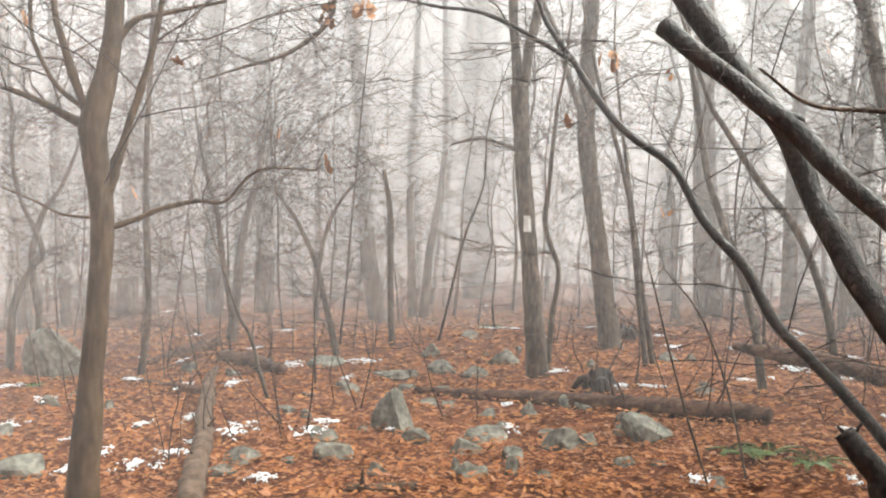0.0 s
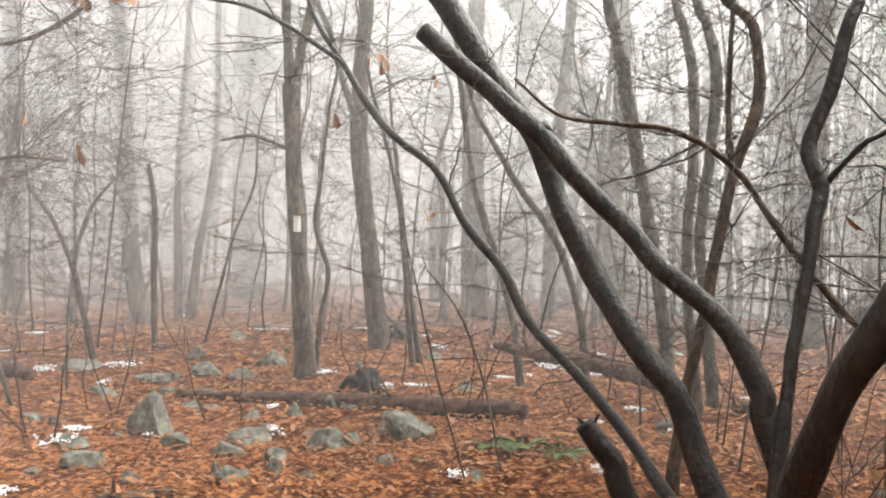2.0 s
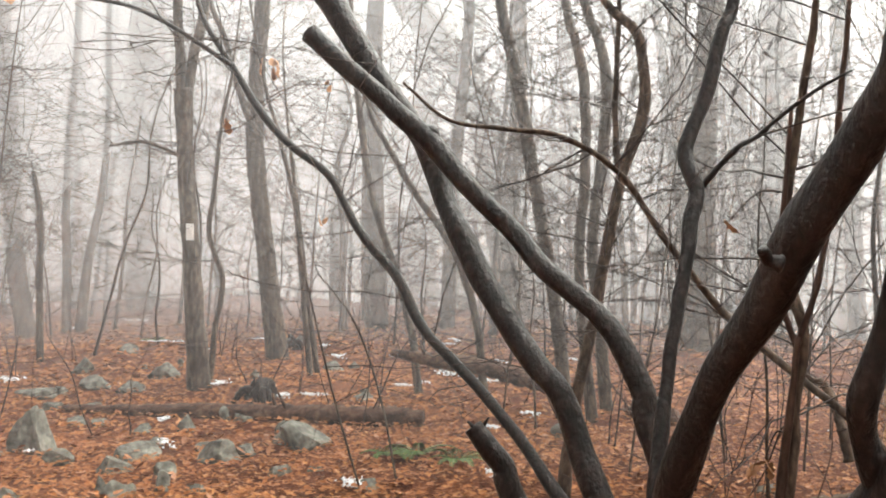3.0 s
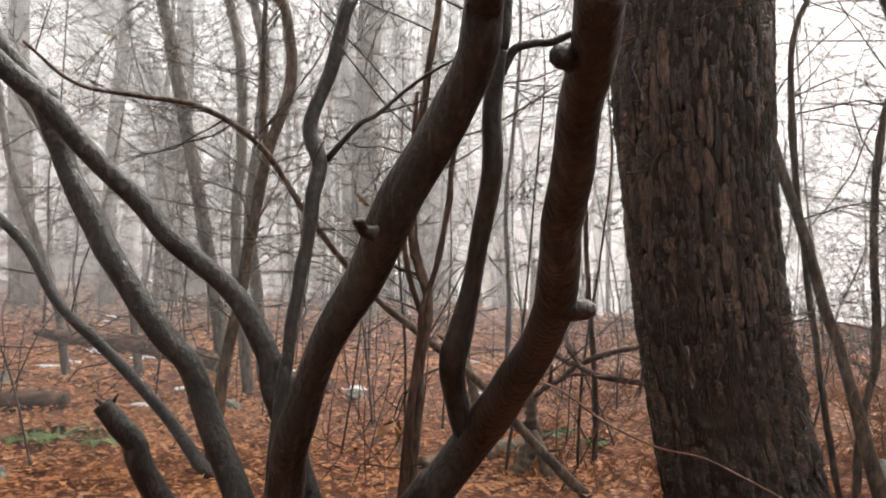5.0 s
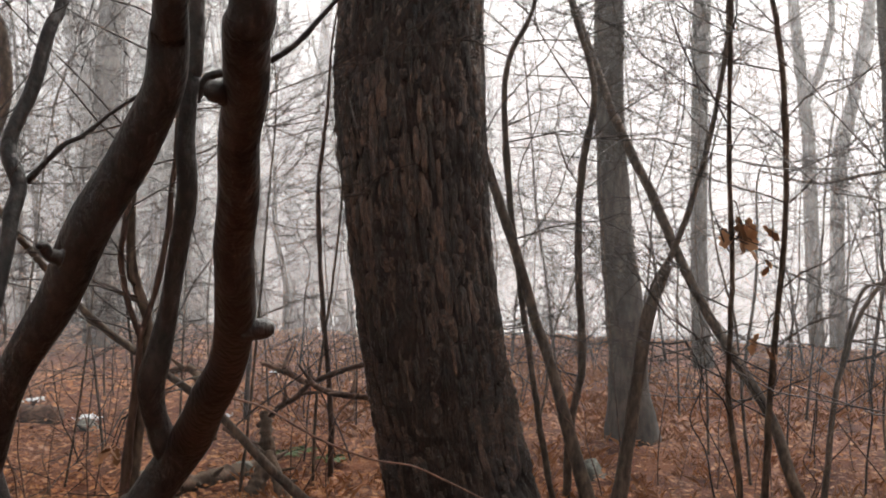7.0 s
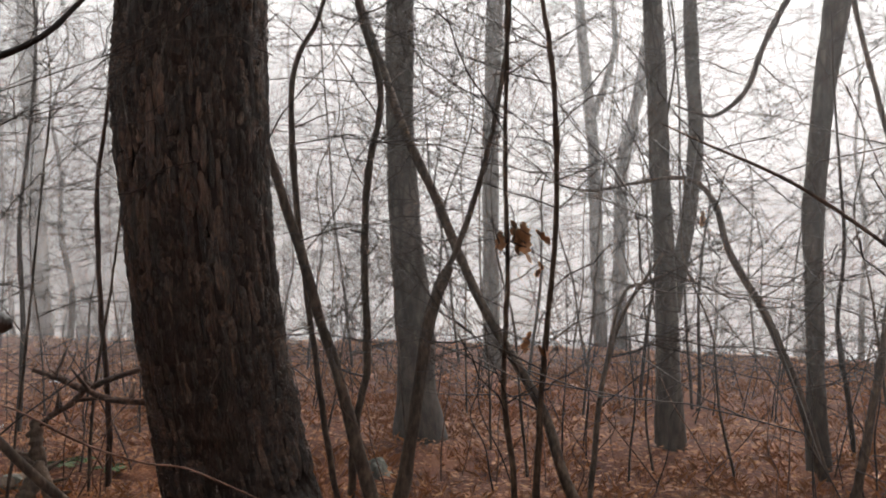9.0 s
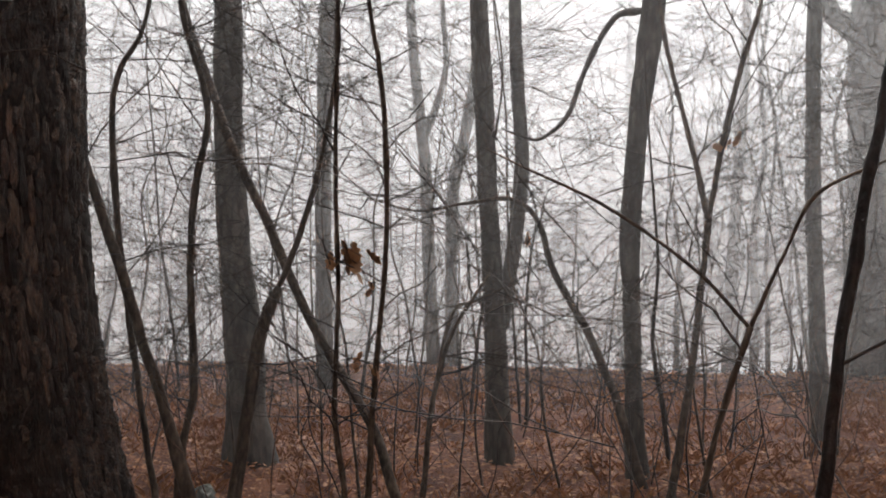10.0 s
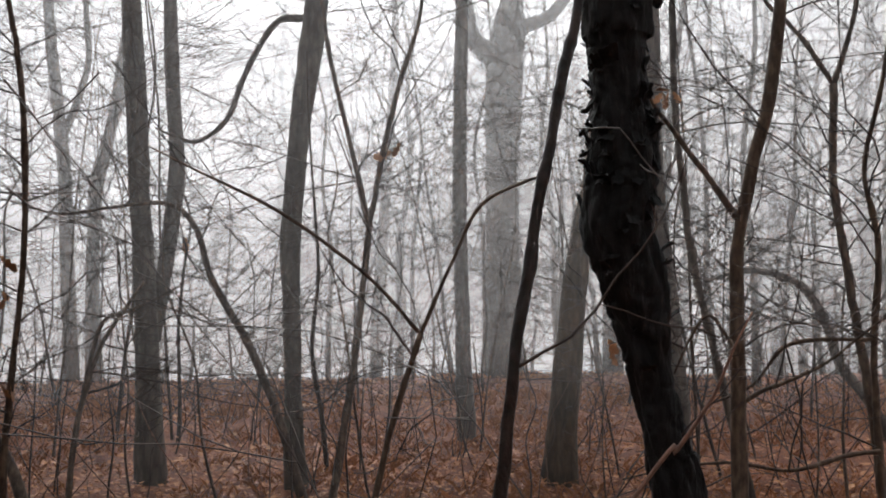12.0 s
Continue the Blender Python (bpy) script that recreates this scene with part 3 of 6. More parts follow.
rock(-3.64, 9.49, 0.18, 0.07, 42)
rock(5.84, 2.65, 0.16, 0.12, 43)
rock(5.35, 3.35, 0.15, 0.07, 44)
rock(4.48, 4.52, 0.19, 0.09, 45)
rock(1.46, 7.51, 0.32, 0.14, 46)
rock(5.99, 2.81, 0.19, 0.09, 47)
rock(4.59, 6.47, 0.19, 0.07, 48)
snow_patch(-1.60, 7.33, 0.37, 0.93, 49)
snow_patch(-2.11, 9.50, 0.28, 0.52, 50)
snow_patch(-2.10, 7.91, 0.18, 0.55, 51)
snow_patch(-1.04, 7.33, 0.38, 0.42, 52)
snow_patch(-2.03, 6.32, 0.38, 0.34, 53)
snow_patch(-1.92, 6.64, 0.29, 0.26, 54)
snow_patch(-1.13, 5.91, 0.24, 0.25, 55)
snow_patch(-1.73, 10.97, 0.29, 0.55, 56)
snow_patch(-0.98, 11.32, 0.47, 0.57, 57)
snow_patch(-2.40, 6.71, 0.12, 0.39, 58)
snow_patch(-2.79, 7.04, 0.13, 0.25, 59)
snow_patch(-2.48, 15.17, 0.40, 0.78, 60)
snow_patch(0.65, 20.14, 0.99, 1.79, 61)
snow_patch(0.80, 15.07, 0.63, 0.75, 62)
snow_patch(1.20, 10.16, 0.27, 0.29, 63)
snow_patch(1.98, 9.17, 0.32, 0.29, 64)
snow_patch(3.90, 10.45, 0.38, 0.96, 65)
snow_patch(1.59, 5.91, 0.21, 0.25, 66)
snow_patch(1.67, 9.25, 0.25, 0.49, 67)
snow_patch(-2.58, 9.53, 0.21, 0.43, 68)
snow_patch(-4.40, 9.61, 0.24, 0.49, 69)
snow_patch(-2.50, 6.27, 0.12, 0.25, 70)
snow_patch(2.41, 5.60, 0.11, 0.25, 71)
snow_patch(-2.45, 7.69, 0.19, 0.29, 72)
snow_patch(-3.45, 7.58, 0.19, 0.46, 73)
snow_patch(-1.85, 7.03, 0.17, 0.25, 74)
snow_patch(-5.64, 19.61, 0.63, 1.15, 75)
snow_patch(-0.97, 7.72, 0.24, 0.27, 76)
snow_patch(3.02, 12.61, 0.30, 0.56, 77)
snow_patch(-0.49, 18.33, 0.34, 0.93, 78)
snow_patch(3.87, 10.56, 0.31, 0.70, 79)
snow_patch(1.60, 5.87, 0.14, 0.25, 80)
snow_patch(7.83, 7.77, 0.25, 0.33, 81)
snow_patch(6.58, 7.38, 0.23, 0.27, 82)
log("fallen_log", "long rotten brown log lying on leaves", ROTTEN, [(-0.29, 9.57, -0.01, 0.034), (0.34, 9.14, -0.00, 0.060), (0.90, 8.79, 0.02, 0.073), (1.45, 8.35, 0.05, 0.075), (1.94, 7.91, 0.07, 0.087), (2.28, 7.65, 0.08, 0.090), (2.57, 7.49, 0.08, 0.080)], 83)
log("fallen_log", "dark fallen log propped off the ground", ROTTEN, [(2.79, 9.19, 0.44, 0.034), (3.08, 8.88, 0.40, 0.072), (3.37, 8.56, 0.37, 0.082), (3.75, 8.18, 0.29, 0.085), (3.97, 7.85, 0.22, 0.078)], 84)
log("fallen_log", "weathered grey log lying lengthwise", DEADWOOD, [(-1.44, 5.34, 0.03, 0.075), (-1.60, 6.10, 0.06, 0.074), (-1.72, 6.75, 0.05, 0.068), (-1.98, 7.84, 0.07, 0.066), (-2.22, 8.95, 0.09, 0.062), (-2.43, 9.85, 0.07, 0.05), (-2.60, 10.9, 0.05, 0.035)], 85)
log("fallen_log", "dark log in a brush pile", ROTTEN, [(-2.74, 11.81, 0.06, 0.093), (-2.29, 11.18, 0.09, 0.095), (-1.78, 10.51, 0.08, 0.063)], 86)
log("fallen_log", "dark log in a brush pile", ROTTEN, [(-3.78, 12.18, -0.05, 0.038), (-3.53, 12.79, -0.00, 0.071), (-3.26, 13.71, 0.04, 0.067)], 87)
log("fallen_log", "dark log in a brush pile", ROTTEN, [(-3.42, 10.56, -0.03, 0.026), (-2.82, 9.76, 0.02, 0.042), (-2.40, 9.26, 0.05, 0.057)], 88)
log("fallen_log", "long fallen trunk far off in mist", ROTTEN, [(-8.00, 14.91, 0.06, 0.110), (-7.55, 16.23, 0.07, 0.127), (-6.99, 17.74, 0.10, 0.124), (-6.48, 20.45, 0.05, 0.102)], 89)
log("fallen_log", "fallen trunk far off in mist", ROTTEN, [(-4.12, 25.79, 0.03, 0.070), (-3.14, 24.64, 0.05, 0.088), (-1.93, 22.51, 0.09, 0.080)], 90)
log("fallen_log", "grey broken branch on leaves", DEADWOOD, [(-0.64, 5.74, 0.02, 0.024), (-0.40, 5.70, 0.02, 0.034), (-0.18, 5.79, 0.01, 0.027)], 91)
log("fallen_log", "fallen log behind the dark stems", ROTTEN, [(4.34, 7.35, 0.06, 0.045), (4.39, 7.07, 0.09, 0.083), (4.55, 6.82, 0.09, 0.072)], 92)
stump(1.50, 9.22, 0.30, 0.30, 93)
stump(2.72, 14.15, 0.31, 0.29, 94)
fern(2.16, 6.35, 0.26, 95)
fern(2.33, 6.01, 0.25, 96)
fern(1.97, 6.46, 0.2, 97)
fern(4.93, 4.59, 0.13, 98)
fern(5.04, 4.25, 0.13, 99)
fern(5.10, 4.57, 0.10, 100)
fern(0.77, 15.37, 0.23, 101)
fern(-4.21, 9.78, 0.13, 102)
snow_patch(5.42, 5.85, 0.18, 0.25, 103)
snow_patch(4.76, 7.58, 0.28, 0.27, 104)
rock(3.92, 4.87, 0.15, 0.07, 105)
rock(3.56, 6.77, 0.27, 0.11, 106)
log("fallen_log", "weathered log half buried in brush", DEADWOOD, [(3.70, 4.40, 0.04, 0.045), (4.00, 4.41, 0.03, 0.053), (4.31, 4.47, 0.01, 0.056), (4.64, 4.55, 0.00, 0.043)], 107)
log("fallen_branch", "dead branch propped among brush", ROTTEN, [(4.33, 4.16, 0.75, 0.012), (4.44, 4.06, 0.69, 0.016), (4.54, 3.96, 0.63, 0.020), (4.61, 3.74, 0.71, 0.017), (4.68, 3.52, 0.78, 0.017)], 108)
log("fallen_branch", "dead branch propped among brush", ROTTEN, [(4.46, 3.90, 0.65, 0.016), (4.49, 3.72, 0.59, 0.019), (4.60, 3.45, 0.57, 0.019)], 109)
log("fallen_branch", "dead branch propped among brush", ROTTEN, [(4.38, 4.25, 0.34, 0.016), (4.42, 4.08, 0.48, 0.018), (4.46, 3.97, 0.55, 0.018), (4.49, 3.86, 0.67, 0.016)], 110)
log("fallen_branch", "weathered upright driftwood-like branch", DEADWOOD, [(4.13, 4.06, -0.09, 0.058), (4.25, 4.09, 0.05, 0.052), (4.36, 4.13, 0.17, 0.046), (4.35, 4.14, 0.29, 0.039), (4.38, 4.18, 0.44, 0.036)], 111)
log("fallen_branch", "weathered root leaning on a stub", DEADWOOD, [(4.23, 3.85, -0.04, 0.037), (4.26, 3.95, 0.11, 0.038), (4.29, 4.06, 0.21, 0.031)], 112)
log("fallen_branch", "dark dead branch leaning on a stub", ROTTEN, [(4.29, 4.46, 0.32, 0.022), (4.33, 4.29, 0.24, 0.025), (4.35, 4.14, 0.17, 0.028)], 113)
log("fallen_branch", "bent weathered branch in the brush", DEADWOOD, [(4.18, 4.93, 0.64, 0.019), (4.31, 4.83, 0.66, 0.025), (4.30, 4.71, 0.54, 0.028), (4.27, 4.60, 0.39, 0.030), (4.26, 4.54, 0.23, 0.030)], 114)

# ---- the trees ----
tr = thing("young_tree", "young forked tree with mossy brown bark", "tree", "young trees")
stem(tr, "trunk", MOSSY, [(-1.95, 5.03, -0.15, 0.102), (-1.92, 5.04, 0.20, 0.089), (-1.88, 5.06, 0.71, 0.068), (-1.84, 5.07, 1.13, 0.058), (-1.81, 5.09, 1.61, 0.061), (-1.84, 5.07, 2.03, 0.071), (-1.84, 5.07, 2.16, 0.074), (-1.76, 5.10, 2.51, 0.055), (-1.73, 5.11, 2.81, 0.049), (-1.66, 5.14, 3.81, 0.030), (-1.51, 5.34, 4.81, 0.007)], twigs=0.51)
stem(tr, "branch", MOSSY, [(-1.84, 5.07, 2.13, 0.035), (-1.94, 5.04, 2.17, 0.026), (-2.09, 4.98, 2.26, 0.018), (-2.26, 4.90, 2.33, 0.015), (-2.44, 4.81, 2.41, 0.010)], twigs=1.36)
stem(tr, "branch", MOSSY, [(-1.87, 5.06, 2.21, 0.029), (-1.94, 5.04, 2.41, 0.023), (-1.99, 5.02, 2.61, 0.021), (-2.02, 5.01, 2.79, 0.018), (-2.06, 4.99, 3.29, 0.011), (-2.20, 5.07, 3.79, 0.003)], twigs=1.02)
stem(tr, "branch", MOSSY, [(-1.78, 5.09, 1.77, 0.029), (-1.71, 5.12, 2.03, 0.024), (-1.63, 5.15, 2.30, 0.021), (-1.54, 5.17, 2.61, 0.018), (-1.50, 5.18, 2.83, 0.015), (-1.44, 5.20, 3.32, 0.009), (-1.30, 5.29, 3.82, 0.002)], twigs=1.02)
stem(tr, "branch", MOSSY, [(-1.79, 5.09, 1.59, 0.022), (-1.65, 5.14, 1.64, 0.016), (-1.51, 5.18, 1.70, 0.014), (-1.34, 5.23, 1.74, 0.014), (-1.19, 5.26, 1.74, 0.010), (-1.01, 5.30, 1.91, 0.008), (-0.70, 5.35, 1.91, 0.005)], twigs=1.36)
stem(tr, "branch", MOSSY, [(-1.73, 5.11, 2.59, 0.023), (-1.63, 5.14, 2.71, 0.018), (-1.47, 5.19, 2.76, 0.013), (-1.17, 5.27, 2.84, 0.008)], twigs=1.2)
stem(tr, "branch", MOSSY, [(-1.89, 5.06, 2.23, 0.014), (-2.02, 5.00, 2.36, 0.013), (-2.11, 4.97, 2.58, 0.011), (-2.12, 4.96, 2.78, 0.010)], twigs=1.2)
stem(tr, "branch", MOSSY, [(-1.85, 5.07, 1.65, 0.010), (-1.99, 5.01, 1.67, 0.008), (-2.12, 4.96, 1.74, 0.006), (-2.26, 4.90, 1.81, 0.005)], twigs=1.0)
hanging(tr, (-1.62, 5.04, 1.85), 0.09, 1)
hanging(tr, (-0.69, 5.96, 2.07), 0.11, 1)
hanging(tr, (-0.97, 5.72, 2.18), 0.07, 1)
hanging(tr, (-1.41, 5.11, 2.51), 0.06, 2)
hanging(tr, (-2.13, 4.85, 2.67), 0.08, 1)
tr = thing("slender_tree", "slender bare grey tree in mist", "tree", "slender trees")
stem(tr, "trunk", GREY, [(-3.49, 10.96, -0.18, 0.051), (-3.49, 10.96, -0.06, 0.048), (-3.40, 10.99, 0.77, 0.041), (-3.41, 10.99, 2.07, 0.037), (-3.37, 11.00, 2.98, 0.034), (-3.29, 11.02, 4.28, 0.031), (-3.24, 11.04, 5.78, 0.019), (-2.92, 11.10, 7.28, 0.005)], twigs=0.68)
tr = thing("forest_tree", "tall bare tree greyed by mist", "tree", "forest trees")
stem(tr, "trunk", GREY, [(-4.44, 18.47, -0.06, 0.189), (-4.43, 18.47, 0.19, 0.180), (-4.42, 18.48, 2.86, 0.158), (-4.37, 18.49, 4.50, 0.148), (-4.30, 18.50, 6.13, 0.139), (-4.21, 18.52, 9.13, 0.083), (-3.54, 18.45, 12.13, 0.021)], twigs=0.51)
tr = thing("forest_tree", "tall bare tree greyed by mist", "tree", "forest trees")
stem(tr, "trunk", GREY, [(-3.51, 18.67, -0.07, 0.201), (-3.51, 18.67, 0.13, 0.192), (-3.47, 18.68, 2.87, 0.169), (-3.47, 18.68, 4.52, 0.159), (-3.51, 18.67, 6.17, 0.150), (-3.56, 18.66, 9.17, 0.090), (-3.30, 19.03, 12.17, 0.023)], twigs=0.51)
tr = thing("forest_tree", "tall bare tree leaning slightly, greyed by mist", "tree", "forest trees")
stem(tr, "trunk", GREY, [(-1.16, 17.11, -0.14, 0.193), (-1.17, 17.11, -0.02, 0.183), (-1.34, 17.09, 1.22, 0.152), (-1.42, 17.09, 2.73, 0.132), (-1.45, 17.08, 3.74, 0.133), (-1.51, 17.08, 4.85, 0.124), (-1.60, 17.07, 5.75, 0.125), (-1.79, 17.05, 8.75, 0.075), (-1.39, 16.52, 11.74, 0.019)], twigs=0.51)
tr = thing("broken_sapling", "thin broken sapling with few twigs", "tree", "slender trees")
stem(tr, "trunk", GREY, [(-0.73, 13.33, -0.12, 0.050), (-0.73, 13.33, 0.00, 0.048), (-0.74, 13.33, 1.05, 0.043), (-0.73, 13.33, 1.84, 0.043), (-0.81, 13.32, 2.47, 0.028)], twigs=0.85)
tr = thing("slender_tree", "slender bare grey tree in mist", "tree", "slender trees")
stem(tr, "trunk", GREY, [(-0.60, 17.71, -0.13, 0.088), (-0.60, 17.71, -0.01, 0.084), (-0.59, 17.71, 1.20, 0.073), (-0.59, 17.71, 2.77, 0.063), (-0.44, 17.72, 4.86, 0.059), (-0.39, 17.72, 5.90, 0.054), (-0.30, 17.72, 8.40, 0.032), (-0.43, 18.13, 10.89, 0.008)], twigs=0.68)
tr = thing("slender_tree", "slender bare grey tree in mist", "tree", "slender trees")
stem(tr, "trunk", GREY, [(-0.39, 17.75, -0.13, 0.111), (-0.37, 17.75, -0.01, 0.105), (-0.25, 17.75, 1.19, 0.079), (-0.03, 17.75, 2.35, 0.068), (0.09, 17.75, 3.81, 0.058), (0.09, 17.75, 5.90, 0.054), (0.09, 17.75, 8.40, 0.032), (0.40, 18.10, 10.90, 0.008)], twigs=0.68)
tr = thing("forest_tree", "broad tree almost lost in mist", "tree", "forest trees")
stem(tr, "trunk", GREY, [(0.75, 22.99, -0.14, 0.314), (0.70, 22.99, 1.76, 0.259), (0.72, 22.99, 3.80, 0.246), (0.81, 22.98, 5.83, 0.249), (0.82, 22.98, 7.18, 0.238), (0.84, 22.98, 10.18, 0.143), (0.57, 22.83, 13.18, 0.036)], twigs=0.51)
tr = thing("blazed_tree", "dark forked tree with a white painted trail blaze", "tree", "forest trees")
stem(tr, "trunk", GREY, [(1.01, 10.17, -0.09, 0.141), (1.00, 10.17, 0.03, 0.135), (0.96, 10.18, 0.66, 0.103), (0.93, 10.18, 1.15, 0.094), (0.90, 10.18, 1.69, 0.085), (0.86, 10.19, 2.35, 0.085), (0.84, 10.19, 2.95, 0.098), (0.83, 10.19, 3.13, 0.092)], twigs=0.34)
stem(tr, "stem", GREY, [(0.84, 10.36, 3.07, 0.062), (0.81, 10.37, 3.59, 0.053), (0.79, 10.37, 4.08, 0.051), (0.74, 10.37, 6.08, 0.030), (0.41, 10.37, 8.08, 0.008)], twigs=0.51)
stem(tr, "stem", GREY, [(0.88, 10.36, 3.07, 0.062), (0.95, 10.35, 3.52, 0.056), (1.07, 10.34, 4.07, 0.051), (1.35, 10.32, 6.05, 0.030), (2.01, 10.34, 8.03, 0.008)], twigs=0.51)
stem(tr, "branch", GREY, [(0.86, 10.36, 2.43, 0.028), (0.66, 10.38, 2.52, 0.022), (0.42, 10.39, 2.59, 0.019), (0.11, 10.40, 2.53, 0.012)], twigs=1.36)
blaze(tr, (0.90, 10.18, 1.65), 0.085, 0.169, 0.067, (0.3, 0.0))
tr = thing("crooked_sapling", "thin crooked sapling beside the blazed tree", "tree", "slender trees")
stem(tr, "trunk", GREY, [(1.13, 10.49, -0.08, 0.036), (1.14, 10.49, 0.04, 0.035), (1.19, 10.48, 0.64, 0.031), (1.26, 10.47, 1.13, 0.028), (1.13, 10.49, 1.63, 0.028), (1.18, 10.48, 2.12, 0.025), (1.26, 10.47, 2.86, 0.022), (1.36, 10.46, 3.35, 0.016), (1.42, 10.45, 3.85, 0.010), (1.47, 10.40, 4.35, 0.002)], twigs=1.02)
tr = thing("forest_tree", "tall dark tree leaning slightly", "tree", "forest trees")
stem(tr, "trunk", GREY, [(2.28, 12.89, -0.14, 0.164), (2.26, 12.90, -0.02, 0.156), (2.15, 12.91, 0.95, 0.132), (2.04, 12.93, 1.95, 0.124), (1.96, 12.95, 2.87, 0.125), (1.99, 12.94, 3.94, 0.110), (2.05, 12.93, 4.69, 0.104), (2.19, 12.91, 7.19, 0.062), (2.82, 12.76, 9.69, 0.016)], twigs=0.51)
stem(tr, "branch", GREY, [(1.90, 12.66, 3.03, 0.053), (1.72, 12.68, 3.52, 0.046), (1.54, 12.71, 4.20, 0.039), (1.36, 12.73, 4.65, 0.035), (1.12, 12.75, 5.62, 0.021), (0.86, 12.92, 6.59, 0.005)], twigs=1.02)
tr = thing("slender_tree", "slender bare tree among fallen leaves", "tree", "slender trees")
stem(tr, "trunk", GREY, [(2.33, 10.98, -0.13, 0.039), (2.32, 10.99, -0.01, 0.037), (2.24, 11.00, 0.97, 0.033), (2.15, 11.02, 1.95, 0.030), (1.94, 11.06, 2.87, 0.023), (1.83, 11.08, 3.26, 0.020), (1.65, 11.11, 4.25, 0.012), (1.52, 11.22, 5.23, 0.003)], twigs=1.02)
tr = thing("slender_tree", "slender bare tree among fallen leaves", "tree", "slender trees")
stem(tr, "trunk", GREY, [(2.43, 11.03, -0.13, 0.039), (2.42, 11.03, -0.01, 0.037), (2.32, 11.05, 0.71, 0.034), (2.24, 11.07, 1.43, 0.030), (2.15, 11.09, 2.28, 0.023), (2.09, 11.10, 2.80, 0.017), (2.02, 11.11, 3.80, 0.010), (2.12, 11.22, 4.80, 0.003)], twigs=1.02)
tr = thing("arching_tree", "thin arching understorey tree", "tree", "slender trees")
stem(tr, "trunk", WET, [(2.67, 4.88, -0.09, 0.043), (2.56, 5.00, 0.09, 0.041), (2.43, 5.19, 0.35, 0.036), (2.23, 5.39, 0.65, 0.033), (1.98, 5.60, 0.97, 0.033), (1.83, 5.77, 1.31, 0.032), (1.63, 5.93, 1.60, 0.029), (1.48, 6.09, 1.95, 0.026), (1.25, 6.25, 2.16, 0.026), (1.07, 6.39, 2.40, 0.027), (0.90, 6.52, 2.72, 0.022), (0.74, 6.65, 3.01, 0.020), (0.65, 6.77, 3.35, 0.017)], twigs=0.85)
stem(tr, "branch", WET, [(0.89, 6.44, 2.70, 0.018), (0.51, 6.48, 2.94, 0.016), (0.25, 6.49, 3.05, 0.014), (-0.02, 6.50, 3.09, 0.010), (-0.31, 6.49, 3.15, 0.008)], twigs=1.70)
hanging(tr, (1.17, 6.70, 2.80), 0.12, 5)
hanging(tr, (0.89, 6.84, 2.34), 0.1, 1)
hanging(tr, (1.46, 6.23, 1.69), 0.08, 1)
stem(tr, "branch", GREY, [(-0.70, 6.46, 3.18, 0.020), (-0.74, 6.46, 3.02, 0.018), (-0.83, 6.44, 2.90, 0.016), (-1.06, 6.41, 2.75, 0.014), (-1.31, 6.36, 2.67, 0.010), (-1.62, 6.29, 2.56, 0.006)], twigs=0.8)
hanging(tr, (-0.76, 6.45, 3.08), 0.1, 7)
hanging(tr, (-0.54, 6.48, 3.11), 0.11, 8)
hanging(tr, (1.53, 6.32, 2.59), 0.06, 2)
tr = thing("slender_tree", "slender leaning bare tree", "tree", "slender trees")
stem(tr, "trunk", GREY, [(3.12, 9.27, -0.14, 0.049), (3.10, 9.27, -0.02, 0.047), (3.01, 9.30, 0.72, 0.041), (2.82, 9.36, 1.41, 0.040), (2.62, 9.42, 2.10, 0.038), (2.53, 9.44, 2.79, 0.035), (2.47, 9.46, 3.36, 0.026), (2.40, 9.48, 4.36, 0.016), (2.14, 9.30, 5.36, 0.004)], twigs=1.02)
tr = thing("slender_tree", "slender leaning bare tree", "tree", "slender trees")
stem(tr, "trunk", GREY, [(3.65, 8.78, -0.13, 0.048), (3.63, 8.78, -0.01, 0.045), (3.55, 8.82, 0.76, 0.039), (3.34, 8.90, 1.47, 0.039), (3.02, 9.01, 1.97, 0.034), (2.70, 9.11, 2.53, 0.028), (2.54, 9.15, 2.86, 0.023), (2.25, 9.23, 3.82, 0.014), (1.79, 9.27, 4.77, 0.003)], twigs=1.02)
tr = thing("great_tree", "huge pale tree with a leaning crown in mist", "tree", "forest trees")
stem(tr, "trunk", GREY, [(8.65, 19.17, -0.21, 0.467), (8.36, 19.30, 1.38, 0.410), (8.07, 19.43, 3.11, 0.386), (7.83, 19.52, 4.47, 0.376), (7.30, 19.72, 5.59, 0.354), (6.53, 19.99, 6.58, 0.320), (6.17, 20.10, 7.07, 0.296), (5.01, 20.46, 9.81, 0.177), (3.43, 21.42, 12.55, 0.044)], twigs=0.34)
tr = thing("forest_tree", "bare tree with a sinuous trunk", "tree", "forest trees")
stem(tr, "trunk", GREY, [(4.10, 7.91, -0.10, 0.073), (4.09, 7.92, 0.02, 0.069), (4.01, 7.95, 0.84, 0.063), (3.89, 8.01, 1.67, 0.063), (3.79, 8.06, 2.29, 0.063), (3.69, 8.11, 2.97, 0.064), (3.60, 8.15, 3.44, 0.059), (3.54, 8.17, 3.75, 0.054), (3.30, 8.27, 5.73, 0.032), (2.91, 7.97, 7.71, 0.008)], twigs=0.68)
tr = thing("forest_tree", "dark slender tree with grey bark", "tree", "slender trees")
